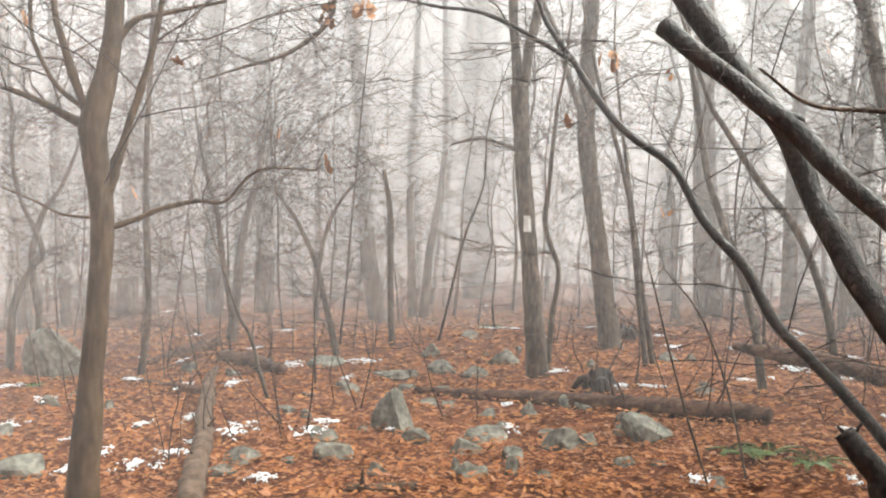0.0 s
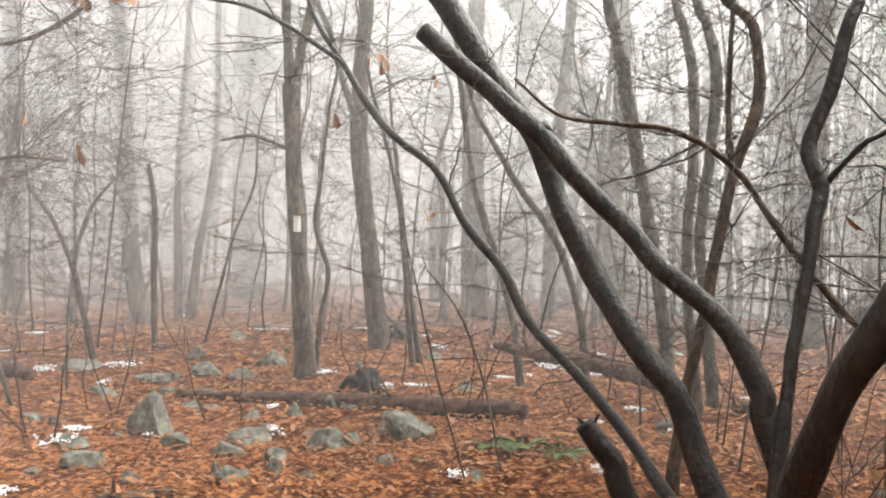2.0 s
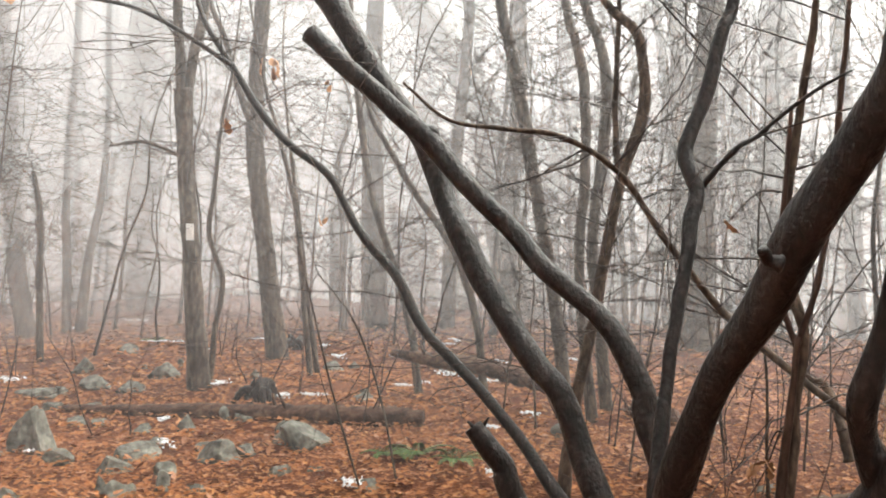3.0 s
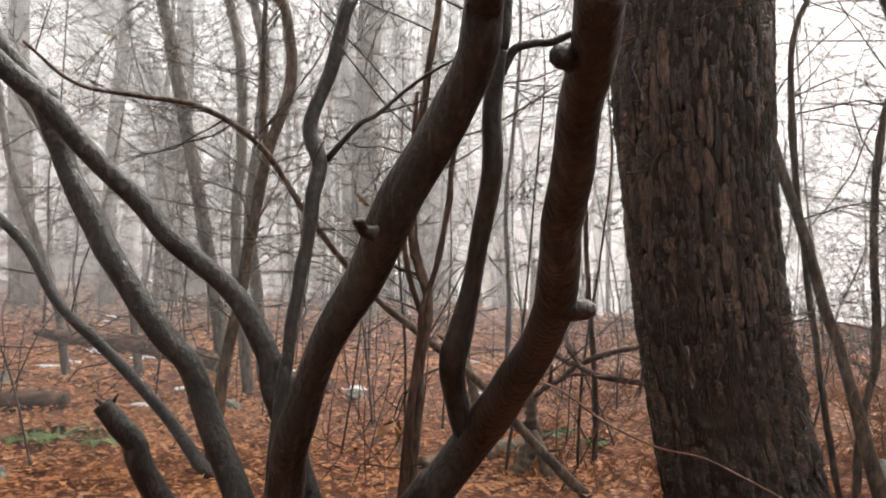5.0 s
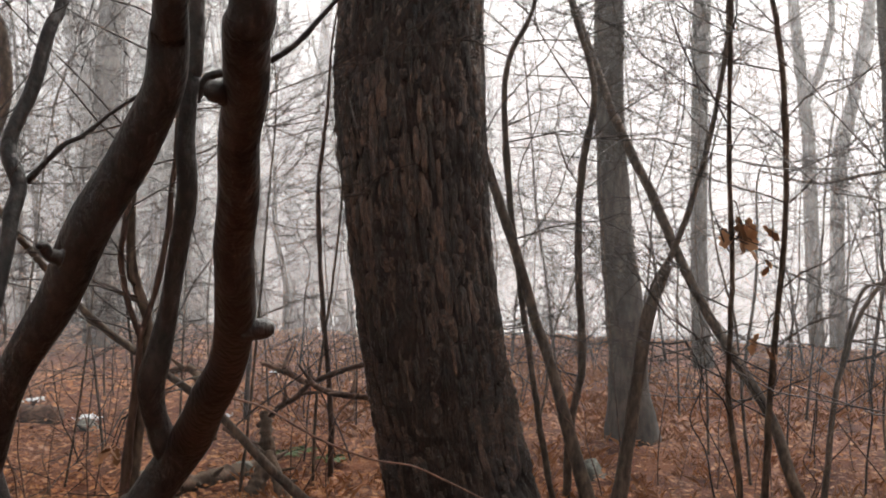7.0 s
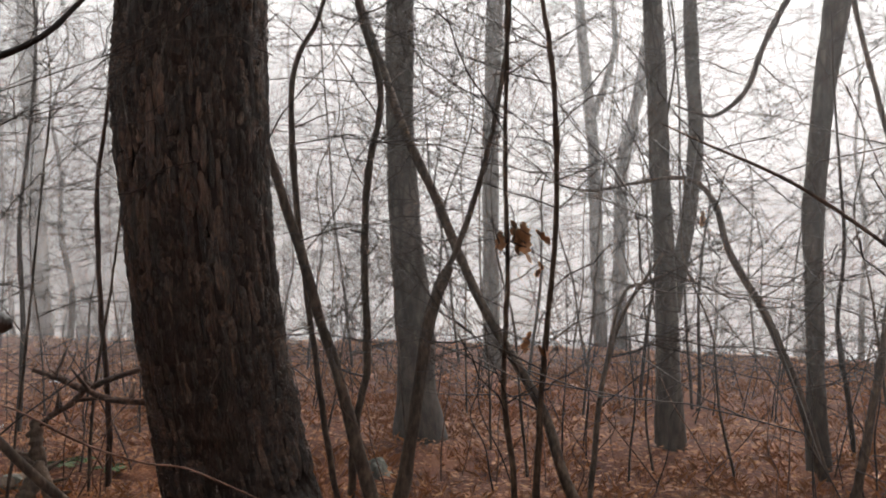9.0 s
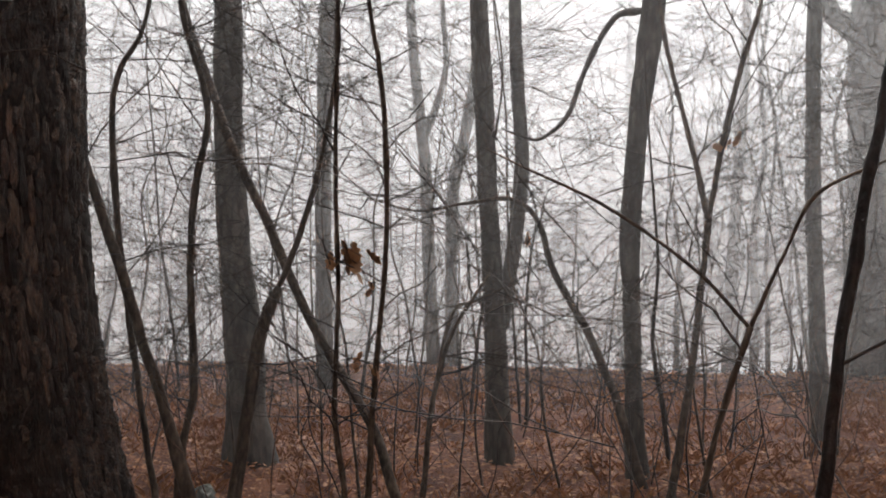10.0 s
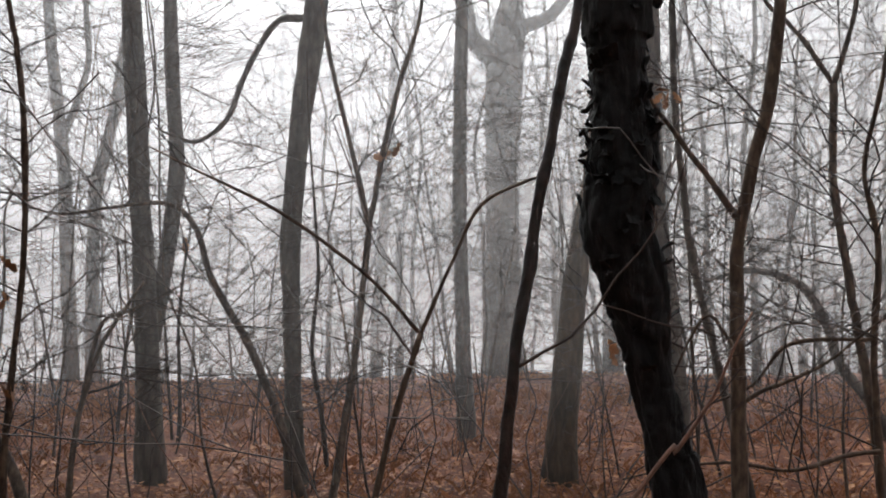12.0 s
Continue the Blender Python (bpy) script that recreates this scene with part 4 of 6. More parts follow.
stem(tr, "trunk", GREY, [(4.00, 7.21, -0.11, 0.057), (3.99, 7.21, -0.05, 0.054), (3.92, 7.25, 0.71, 0.044), (3.88, 7.27, 1.42, 0.044), (3.93, 7.25, 2.13, 0.044), (3.92, 7.25, 2.85, 0.044), (3.85, 7.29, 3.28, 0.040), (3.78, 7.32, 3.56, 0.035), (3.50, 7.46, 5.54, 0.021), (3.61, 7.79, 7.51, 0.005)], twigs=0.85)
tr = thing("forest_tree", "dark slender tree with grey bark", "tree", "slender trees")
stem(tr, "trunk", GREY, [(4.29, 7.50, -0.12, 0.062), (4.22, 7.54, 0.87, 0.051), (4.17, 7.57, 1.52, 0.051), (4.24, 7.53, 2.26, 0.051), (4.28, 7.51, 2.91, 0.052), (4.20, 7.55, 3.40, 0.047), (4.11, 7.60, 3.66, 0.042), (3.69, 7.83, 5.60, 0.025), (3.07, 8.43, 7.54, 0.006)], twigs=0.85)
tr = thing("wavy_tree", "dark wavy understorey tree with wet bark", "tree", "slender trees")
stem(tr, "trunk", SAPLING, [(2.64, 5.10, -0.09, 0.044), (2.65, 5.09, 0.01, 0.042), (2.72, 5.06, 0.55, 0.038), (2.80, 5.01, 1.02, 0.034), (2.87, 4.98, 1.45, 0.034), (2.95, 4.93, 1.91, 0.034), (3.06, 4.87, 2.30, 0.034), (3.03, 4.88, 2.72, 0.031), (2.87, 4.97, 2.93, 0.024), (2.67, 5.09, 3.37, 0.015), (2.57, 5.30, 3.82, 0.004)], twigs=0.85)
stem(tr, "branch", SAPLING, [(2.95, 4.93, 1.91, 0.024), (2.92, 4.95, 2.21, 0.020), (2.93, 4.94, 2.60, 0.017), (2.94, 4.94, 2.92, 0.014), (2.95, 4.93, 3.42, 0.008), (3.06, 5.01, 3.92, 0.002)], twigs=0.85)
hanging(tr, (2.16, 5.31, 2.58), 0.07, 1)
hanging(tr, (1.34, 5.56, 1.67), 0.06, 1)
tr = thing("forest_tree", "tall pale tree trunk in mist", "tree", "forest trees")
stem(tr, "trunk", GREY, [(7.97, 11.57, -0.44, 0.293), (7.98, 11.57, 0.50, 0.216), (8.01, 11.54, 1.77, 0.199), (8.04, 11.53, 2.95, 0.192), (8.06, 11.51, 4.12, 0.177), (8.11, 11.47, 4.90, 0.170), (8.25, 11.38, 7.90, 0.102), (8.53, 11.69, 10.89, 0.026)], twigs=0.34)
tr = thing("forest_tree", "tall pale tree trunk in mist", "tree", "forest trees")
stem(tr, "trunk", GREY, [(9.46, 14.18, -0.59, 0.122), (9.44, 14.20, 1.82, 0.111), (9.38, 14.23, 4.70, 0.102), (9.26, 14.31, 5.67, 0.093), (9.02, 14.47, 8.66, 0.056), (9.32, 14.16, 11.65, 0.014)], twigs=0.51)
tr = thing("multi_stemmed_tree", "sprawling understorey tree with several dark wet stems", "tree", "multi-stemmed trees")
stem(tr, "stem", WET, [(1.96, 2.76, -0.13, 0.059), (1.79, 3.06, 0.60, 0.051), (1.76, 3.13, 0.75, 0.049), (1.71, 3.20, 0.95, 0.047), (1.65, 3.28, 1.05, 0.048), (1.60, 3.35, 1.15, 0.047), (1.56, 3.41, 1.25, 0.046), (1.52, 3.48, 1.36, 0.047), (1.48, 3.54, 1.47, 0.047), (1.44, 3.60, 1.58, 0.048), (1.41, 3.66, 1.69, 0.044), (1.39, 3.71, 1.81, 0.047), (1.34, 3.78, 1.97, 0.047), (1.21, 3.86, 2.17, 0.051), (1.15, 3.93, 2.30, 0.051), (1.09, 3.99, 2.43, 0.052), (1.03, 4.05, 2.56, 0.053), (0.95, 4.11, 2.69, 0.052)])
stem(tr, "stem", WET, [(2.10, 2.54, -0.13, 0.050), (1.91, 2.87, 0.80, 0.043), (1.90, 2.92, 0.99, 0.041), (1.85, 2.99, 1.14, 0.041), (1.78, 3.07, 1.27, 0.039), (1.70, 3.15, 1.36, 0.039), (1.63, 3.22, 1.44, 0.038), (1.55, 3.30, 1.57, 0.038), (1.46, 3.37, 1.68, 0.039), (1.37, 3.44, 1.80, 0.041), (1.28, 3.51, 1.93, 0.042), (1.18, 3.58, 2.03, 0.041), (1.09, 3.64, 2.13, 0.041), (0.96, 3.71, 2.26, 0.041), (0.88, 3.77, 2.35, 0.041)])
stem(tr, "stem", WET, [(1.54, 2.41, -0.13, 0.032), (1.76, 2.60, 0.86, 0.028), (1.80, 2.63, 1.03, 0.022), (1.84, 2.66, 1.21, 0.022), (1.90, 2.69, 1.39, 0.023), (1.95, 2.72, 1.57, 0.025), (1.99, 2.75, 1.69, 0.028), (1.99, 2.81, 1.83, 0.026), (2.08, 2.82, 2.04, 0.024), (2.15, 2.83, 2.26, 0.023), (2.22, 2.85, 2.41, 0.022), (2.38, 2.90, 3.08, 0.013), (2.46, 2.84, 3.76, 0.003)], twigs=0.4)
stem(tr, "branch", WET, [(2.07, 2.84, 1.71, 0.014), (2.16, 2.76, 1.84, 0.010), (2.22, 2.73, 1.88, 0.008), (2.34, 2.62, 2.01, 0.007), (2.45, 2.53, 2.09, 0.004)], twigs=1.53)
stem(tr, "stem", WET, [(1.75, 2.78, -0.12, 0.065), (1.69, 2.45, 0.65, 0.057), (1.66, 2.37, 0.81, 0.053), (1.66, 2.27, 0.99, 0.051), (1.67, 2.17, 1.16, 0.049), (1.71, 2.05, 1.33, 0.055), (1.72, 1.95, 1.48, 0.061), (1.74, 1.84, 1.63, 0.059), (1.76, 1.73, 1.77, 0.059), (1.75, 1.62, 1.89, 0.050), (1.71, 1.55, 2.01, 0.048), (1.66, 1.48, 2.07, 0.045), (1.36, 1.02, 2.83, 0.027), (0.99, 0.54, 3.58, 0.007)])
stem(tr, "knob", WET, [(1.61, 1.84, 1.46, 0.021), (1.58, 1.85, 1.47, 0.016), (1.56, 1.84, 1.49, 0.013), (1.54, 1.83, 1.49, 0.007)])
stem(tr, "knob", WET, [(1.28, 3.52, 1.92, 0.044), (1.31, 3.51, 1.94, 0.038), (1.33, 3.51, 1.95, 0.018)])
stem(tr, "knob", WET, [(1.75, 2.26, 1.16, 0.025), (1.72, 2.28, 1.14, 0.019), (1.71, 2.29, 1.14, 0.012)])
stem(tr, "twig", WET, [(1.59, 3.71, 0.72, 0.011), (1.61, 3.70, 0.77, 0.007), (1.62, 3.69, 0.79, 0.004)])
stem(tr, "twig", WET, [(1.58, 3.71, 0.73, 0.011), (1.55, 3.72, 0.76, 0.008), (1.54, 3.73, 0.77, 0.004)])
stem(tr, "stub", WET, [(1.99, 3.54, -0.13, 0.065), (1.72, 3.65, 0.45, 0.056), (1.68, 3.67, 0.58, 0.051), (1.62, 3.69, 0.66, 0.048), (1.56, 3.72, 0.75, 0.041)])
tr = thing("multi_stemmed_tree", "leaning understorey tree with dark knobbly stems", "tree", "multi-stemmed trees")
stem(tr, "stem", WET, [(1.84, 2.70, -0.13, 0.069), (1.98, 2.13, 0.65, 0.060), (1.99, 2.07, 0.71, 0.058), (2.04, 1.90, 0.93, 0.055), (1.91, 1.66, 1.08, 0.050), (1.85, 1.51, 1.19, 0.048), (1.73, 1.33, 1.30, 0.048), (1.63, 1.22, 1.42, 0.043), (1.59, 1.18, 1.49, 0.041), (1.53, 1.09, 1.59, 0.039), (1.46, 1.01, 1.69, 0.039), (1.41, 0.93, 1.77, 0.040), (1.35, 0.86, 1.85, 0.040), (1.33, 0.82, 1.90, 0.038), (1.21, 0.67, 2.31, 0.023), (1.05, 0.51, 2.73, 0.005)])
stem(tr, "knob", WET, [(1.39, 0.96, 1.76, 0.022), (1.37, 0.96, 1.76, 0.020), (1.37, 0.97, 1.76, 0.016), (1.36, 0.98, 1.76, 0.008)])
stem(tr, "knob", WET, [(1.71, 1.29, 1.31, 0.031), (1.74, 1.26, 1.31, 0.024), (1.75, 1.25, 1.31, 0.021), (1.76, 1.24, 1.31, 0.011)])
stem(tr, "knob", WET, [(1.479, 1.009, 1.67, 0.013), (1.489, 0.999, 1.67, 0.010), (1.489, 0.989, 1.67, 0.006)])
stem(tr, "knob", WET, [(1.549, 1.079, 1.57, 0.013), (1.559, 1.069, 1.57, 0.009), (1.559, 1.069, 1.57, 0.006)])
stem(tr, "branch", WET, [(1.94, 1.75, 1.88, 0.012), (1.96, 1.72, 1.94, 0.012), (2.00, 1.69, 1.96, 0.011), (2.05, 1.65, 1.97, 0.010), (2.12, 1.57, 2.03, 0.008), (2.18, 1.51, 2.12, 0.007), (2.24, 1.45, 2.22, 0.005)])
stem(tr, "stem", WET, [(2.05, 1.97, 0.84, 0.040), (2.01, 1.97, 0.91, 0.040), (1.97, 1.97, 1.01, 0.034), (1.94, 1.94, 1.10, 0.036), (1.94, 1.91, 1.18, 0.035), (1.94, 1.86, 1.33, 0.028), (1.93, 1.81, 1.48, 0.028), (1.92, 1.76, 1.64, 0.027), (1.91, 1.75, 1.78, 0.025), (1.91, 1.73, 1.93, 0.025), (1.91, 1.71, 2.07, 0.023), (1.89, 1.66, 2.98, 0.014), (2.05, 1.41, 3.89, 0.004)])
stem(tr, "twig", SHOOT, [(2.02, 1.74, 1.08, 0.004), (2.31, 1.88, 0.99, 0.003), (2.71, 2.05, 0.81, 0.004), (3.05, 2.11, 0.67, 0.004), (3.19, 2.02, 0.63, 0.004), (3.26, 1.92, 0.58, 0.004), (3.32, 1.75, 0.51, 0.003)])
tr = thing("great_oak", "large old oak with deeply ridged bark", "tree", "")
oak_line = [(4.32, 2.48, -0.16, 0.452), (4.27, 2.54, 0.19, 0.393), (4.23, 2.60, 0.43, 0.365), (4.16, 2.68, 1.01, 0.355), (4.12, 2.74, 1.59, 0.357), (4.09, 2.77, 2.17, 0.377), (4.09, 2.77, 2.75, 0.362), (4.10, 2.76, 3.32, 0.356), (4.11, 2.75, 4.19, 0.355)]
oak_trunk = ridged_trunk("trunk", tr, oak_line, OAK, 0.03, 14, 3.0, 40, 150)
bark_plates(oak_trunk, oak_line, math.pi + 0.62, 0.1, 3.9)
stem(tr, "branch", TWIG, [(3.51, 2.68, 1.71, 0.005), (3.56, 2.62, 1.73, 0.005), (3.63, 2.55, 1.82, 0.004), (3.73, 2.43, 1.87, 0.003)])
tr = thing("forest_tree", "grey smooth-barked tree at the edge of the slope", "tree", "forest trees")
stem(tr, "trunk", SMOOTH, [(6.89, 2.89, -0.10, 0.234), (6.89, 2.90, 0.02, 0.223), (6.87, 2.92, 0.34, 0.168), (6.86, 2.95, 0.94, 0.145), (6.83, 3.01, 1.59, 0.127), (6.80, 3.05, 2.46, 0.110), (6.80, 3.07, 3.55, 0.105), (6.78, 3.09, 6.05, 0.063), (6.56, 2.65, 8.55, 0.016)], twigs=0.38)
tr = thing("forest_tree", "pale grey tree near the brow", "tree", "forest trees")
stem(tr, "trunk", SMOOTH, [(11.65, 4.28, -0.14, 0.139), (11.64, 4.28, 0.00, 0.132), (11.63, 4.33, 0.58, 0.109), (11.62, 4.35, 2.76, 0.102), (11.63, 4.31, 4.96, 0.106), (11.65, 4.28, 7.46, 0.064), (11.54, 3.80, 9.96, 0.016)], twigs=0.38)
tr = thing("forest_tree", "twin-stemmed grey tree near the brow", "tree", "forest trees")
stem(tr, "trunk", SMOOTH, [(7.44, 1.08, -0.08, 0.125), (7.44, 1.09, 0.05, 0.119), (7.43, 1.11, 0.53, 0.096), (7.43, 1.13, 1.13, 0.082), (7.42, 1.17, 1.81, 0.073), (7.41, 1.21, 2.67, 0.079), (7.40, 1.26, 3.54, 0.067), (7.38, 1.34, 5.54, 0.040), (7.76, 1.81, 7.54, 0.010)], twigs=0.50)
stem(tr, "stem", SMOOTH, [(8.12, 1.23, 1.00, 0.062), (8.14, 1.15, 1.57, 0.062), (8.16, 1.07, 2.31, 0.062), (8.15, 1.11, 3.16, 0.058), (8.15, 1.13, 3.73, 0.054), (8.14, 1.16, 5.73, 0.032), (8.32, 1.51, 7.73, 0.008)], twigs=0.50)
tr = thing("forest_tree", "slim dark tree with a slight bend", "tree", "forest trees")
stem(tr, "trunk", SMOOTH, [(7.19, 0.04, -0.09, 0.088), (7.19, 0.04, -0.00, 0.084), (7.19, 0.07, 0.62, 0.062), (7.19, 0.08, 1.16, 0.061), (7.19, 0.10, 1.71, 0.074), (7.19, 0.06, 2.19, 0.070), (7.20, 0.02, 2.66, 0.075), (7.20, -0.07, 3.36, 0.085), (7.21, -0.19, 4.86, 0.051), (7.26, -0.03, 6.35, 0.013)], twigs=0.62)
stem(tr, "branch", SMOOTH, [(7.20, -0.06, 3.38, 0.028), (7.20, 0.02, 3.33, 0.025), (7.18, 0.19, 3.30, 0.023), (7.17, 0.32, 3.11, 0.021), (7.15, 0.42, 2.89, 0.021), (7.14, 0.53, 2.60, 0.017), (7.10, 0.72, 2.43, 0.014), (7.07, 0.88, 2.46, 0.010), (7.05, 1.00, 2.51, 0.006)], twigs=0.4)
tr = thing("leaning_sapling", "dark sapling leaning across the other stems", "tree", "slender trees")
stem(tr, "trunk", SAPLING, [(5.43, 1.05, -0.19, 0.038), (5.52, 1.26, 0.17, 0.033), (5.62, 1.41, 0.49, 0.030), (5.68, 1.62, 0.79, 0.029), (5.73, 1.87, 1.12, 0.028), (5.79, 2.07, 1.46, 0.029), (5.84, 2.28, 1.85, 0.029), (5.88, 2.51, 2.25, 0.030), (5.92, 2.71, 2.71, 0.027), (5.95, 2.93, 3.24, 0.022), (5.97, 3.05, 3.72, 0.013), (5.91, 3.13, 4.21, 0.003)], twigs=0.62)
tr = thing("thin_sapling", "thin dark bare sapling with fine twigs", "tree", "slender trees")
stem(tr, "trunk", SAPLING, [(5.19, 2.26, -0.20, 0.049), (5.12, 2.37, 0.23, 0.042), (5.05, 2.49, 0.75, 0.033), (4.98, 2.59, 1.11, 0.030), (4.92, 2.67, 1.46, 0.030), (4.86, 2.77, 1.80, 0.027), (4.79, 2.86, 2.20, 0.022), (4.74, 2.93, 2.69, 0.013), (4.77, 2.98, 3.18, 0.003)], twigs=0.50)
tr = thing("thin_sapling", "thin dark bare sapling with fine twigs", "tree", "slender trees")
stem(tr, "trunk", SAPLING, [(5.23, 2.57, -0.19, 0.022), (5.20, 2.62, 0.13, 0.019), (5.15, 2.70, 0.73, 0.019), (5.11, 2.76, 1.26, 0.019), (5.06, 2.82, 1.93, 0.019), (5.06, 2.83, 2.53, 0.017), (5.14, 2.72, 2.84, 0.014), (5.17, 2.67, 3.08, 0.012), (5.22, 2.60, 3.58, 0.007), (5.16, 2.60, 4.07, 0.002)], twigs=0.88)
tr = thing("thin_sapling", "thin dark bare sapling with fine twigs", "tree", "slender trees")
stem(tr, "trunk", SAPLING, [(5.35, 2.58, -0.19, 0.027), (5.36, 2.56, 0.37, 0.023), (5.39, 2.50, 0.78, 0.023), (5.38, 2.52, 1.47, 0.023), (5.39, 2.50, 1.95, 0.021), (5.43, 2.44, 2.43, 0.019), (5.36, 2.55, 2.91, 0.020), (5.34, 2.58, 3.12, 0.018), (5.32, 2.62, 3.62, 0.011), (5.26, 2.77, 4.11, 0.003)], twigs=0.88)
tr = thing("broken_snag", "broken leaning snag among saplings", "tree", "slender trees")
stem(tr, "trunk", SAPLING, [(5.31, 2.24, -0.20, 0.050), (5.33, 2.20, 0.13, 0.043), (5.36, 2.14, 0.53, 0.039), (5.40, 2.07, 1.07, 0.039), (5.45, 1.97, 1.38, 0.027)], twigs=0.25)
stem(tr, "stem", SAPLING, [(5.47, 2.16, 0.72, 0.019), (5.50, 2.10, 1.20, 0.019), (5.56, 1.97, 1.50, 0.019), (5.62, 1.83, 1.98, 0.017), (5.67, 1.72, 2.61, 0.014), (5.68, 1.71, 3.13, 0.012)], twigs=0.75)
tr = thing("thin_sapling", "thin dark bare sapling with fine twigs", "tree", "slender trees")
stem(tr, "trunk", SAPLING, [(5.33, 1.49, -0.20, 0.021), (5.33, 1.50, 0.19, 0.018), (5.31, 1.56, 0.71, 0.016), (5.31, 1.54, 1.34, 0.014), (5.30, 1.56, 2.05, 0.013), (5.31, 1.55, 3.01, 0.012), (5.31, 1.54, 3.51, 0.007), (5.26, 1.55, 4.01, 0.002)], twigs=1.00)
hanging(tr, (5.33, 1.50, 1.60), 0.14, 13)
hanging(tr, (5.38, 1.38, 1.41), 0.06, 2)
tr = thing("thin_sapling", "thin dark bare sapling with fine twigs", "tree", "slender trees")
stem(tr, "trunk", SAPLING, [(5.37, 1.40, -0.19, 0.025), (5.38, 1.38, 0.19, 0.021), (5.38, 1.36, 0.64, 0.018), (5.40, 1.32, 1.22, 0.016), (5.41, 1.29, 1.73, 0.016), (5.40, 1.31, 2.43, 0.016), (5.37, 1.39, 3.01, 0.013), (5.36, 1.43, 3.51, 0.008), (5.33, 1.55, 4.01, 0.002)], twigs=1.00)
hanging(tr, (5.37, 1.39, 0.98), 0.11, 3)
tr = thing("leaning_sapling", "thin sapling bent over at its top", "tree", "slender trees")
stem(tr, "trunk", SAPLING, [(6.90, -0.05, -0.11, 0.042), (6.90, -0.02, -0.02, 0.040), (6.89, 0.07, 0.32, 0.032), (6.88, 0.19, 0.69, 0.029), (6.86, 0.37, 1.10, 0.027), (6.83, 0.58, 1.48, 0.023), (6.81, 0.68, 1.81, 0.020), (6.77, 0.86, 1.97, 0.016), (6.69, 1.19, 1.94, 0.012), (6.61, 1.49, 1.89, 0.008), (6.49, 1.82, 1.98, 0.004)], twigs=0.62)
tr = thing("forked_sapling", "sapling forked like a Y", "tree", "slender trees")
stem(tr, "trunk", SAPLING, [(6.31, -0.18, -0.15, 0.029), (6.31, -0.23, 0.13, 0.027), (6.31, -0.32, 0.68, 0.023), (6.31, -0.39, 1.21, 0.021), (6.31, -0.45, 1.80, 0.021)], twigs=0.50)
stem(tr, "branch", SAPLING, [(6.31, -0.45, 1.80, 0.020), (6.31, -0.34, 2.29, 0.016), (6.31, -0.25, 2.66, 0.014), (6.31, -0.18, 3.01, 0.013), (6.30, -0.12, 3.51, 0.008), (6.32, -0.00, 4.00, 0.002)], twigs=0.75)
stem(tr, "branch", SAPLING, [(6.31, -0.45, 1.80, 0.020), (6.31, -0.56, 2.38, 0.018), (6.31, -0.65, 2.74, 0.016), (6.31, -0.75, 3.06, 0.013), (6.31, -0.83, 3.55, 0.008), (6.32, -1.01, 4.04, 0.002)], twigs=0.75)
hanging(tr, (6.31, -0.61, 2.30), 0.12, 2)
hanging(tr, (6.21, 0.63, 1.74), 0.08, 1)
tr = thing("forked_sapling", "thin dark sapling with rising fork", "tree", "slender trees")
stem(tr, "trunk", SAPLING, [(3.518, -0.286, -0.100, 0.0130), (3.518, -0.462, 0.780, 0.0114), (3.518, -0.543, 1.106, 0.0098), (3.518, -0.608, 1.310, 0.0098)], twigs=0.5, reach=0.35)
stem(tr, "branch", SAPLING, [(3.518, -0.608, 1.310, 0.0081), (3.510, -0.706, 1.530, 0.0065), (3.501, -0.804, 1.725, 0.0065), (3.469, -1.000, 1.823, 0.0041)], twigs=0.5, reach=0.35)
stem(tr, "branch", SAPLING, [(3.518, -0.600, 1.310, 0.0073), (3.518, -0.437, 1.489, 0.0065), (3.510, -0.160, 1.693, 0.0065), (3.477, 0.117, 1.831, 0.0041), (3.444, 0.247, 1.897, 0.0024)], twigs=0.5, reach=0.35)
tr = thing("slanting_pole", "straight dark slanting young stem", "tree", "slender trees")
stem(tr, "trunk", WET, [(2.569, -0.657, -0.100, 0.0176), (2.545, -0.731, 0.997, 0.0158), (2.538, -0.749, 1.224, 0.0139), (2.538, -0.775, 1.425, 0.0139), (2.532, -0.806, 1.627, 0.0132), (2.526, -0.844, 1.828, 0.0120), (2.519, -0.875, 1.980, 0.0120), (2.513, -0.901, 2.112, 0.0107), (2.507, -0.938, 2.421, 0.0063), (2.551, -0.920, 2.736, 0.0019)], twigs=0.1, reach=0.3)
tr = thing("shaggy_tree", "black shaggy-barked tree, bark peeling in plates", "tree", "")
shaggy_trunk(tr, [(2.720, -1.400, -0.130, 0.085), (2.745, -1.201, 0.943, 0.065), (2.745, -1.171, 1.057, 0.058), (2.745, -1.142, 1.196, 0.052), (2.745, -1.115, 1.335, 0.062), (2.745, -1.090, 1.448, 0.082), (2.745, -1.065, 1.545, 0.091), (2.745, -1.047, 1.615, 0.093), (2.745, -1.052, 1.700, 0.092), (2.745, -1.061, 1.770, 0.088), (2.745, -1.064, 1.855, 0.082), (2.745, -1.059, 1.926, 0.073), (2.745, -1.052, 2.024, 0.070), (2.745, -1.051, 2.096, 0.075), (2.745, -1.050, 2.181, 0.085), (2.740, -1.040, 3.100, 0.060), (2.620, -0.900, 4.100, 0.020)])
tr = thing("forest_tree", "grey tree behind the shaggy one", "tree", "forest trees")
stem(tr, "trunk", SMOOTH, [(6.31, -2.39, -0.13, 0.138), (6.31, -2.37, 0.12, 0.131), (6.33, -2.31, 1.10, 0.118), (6.36, -2.23, 1.82, 0.110), (6.37, -2.20, 2.54, 0.108), (6.37, -2.19, 3.27, 0.107), (6.37, -2.17, 4.77, 0.064), (6.55, -2.17, 6.27, 0.016)], twigs=0.25)
tr = thing("great_tree", "large pale tree with heavy limbs", "tree", "forest trees")
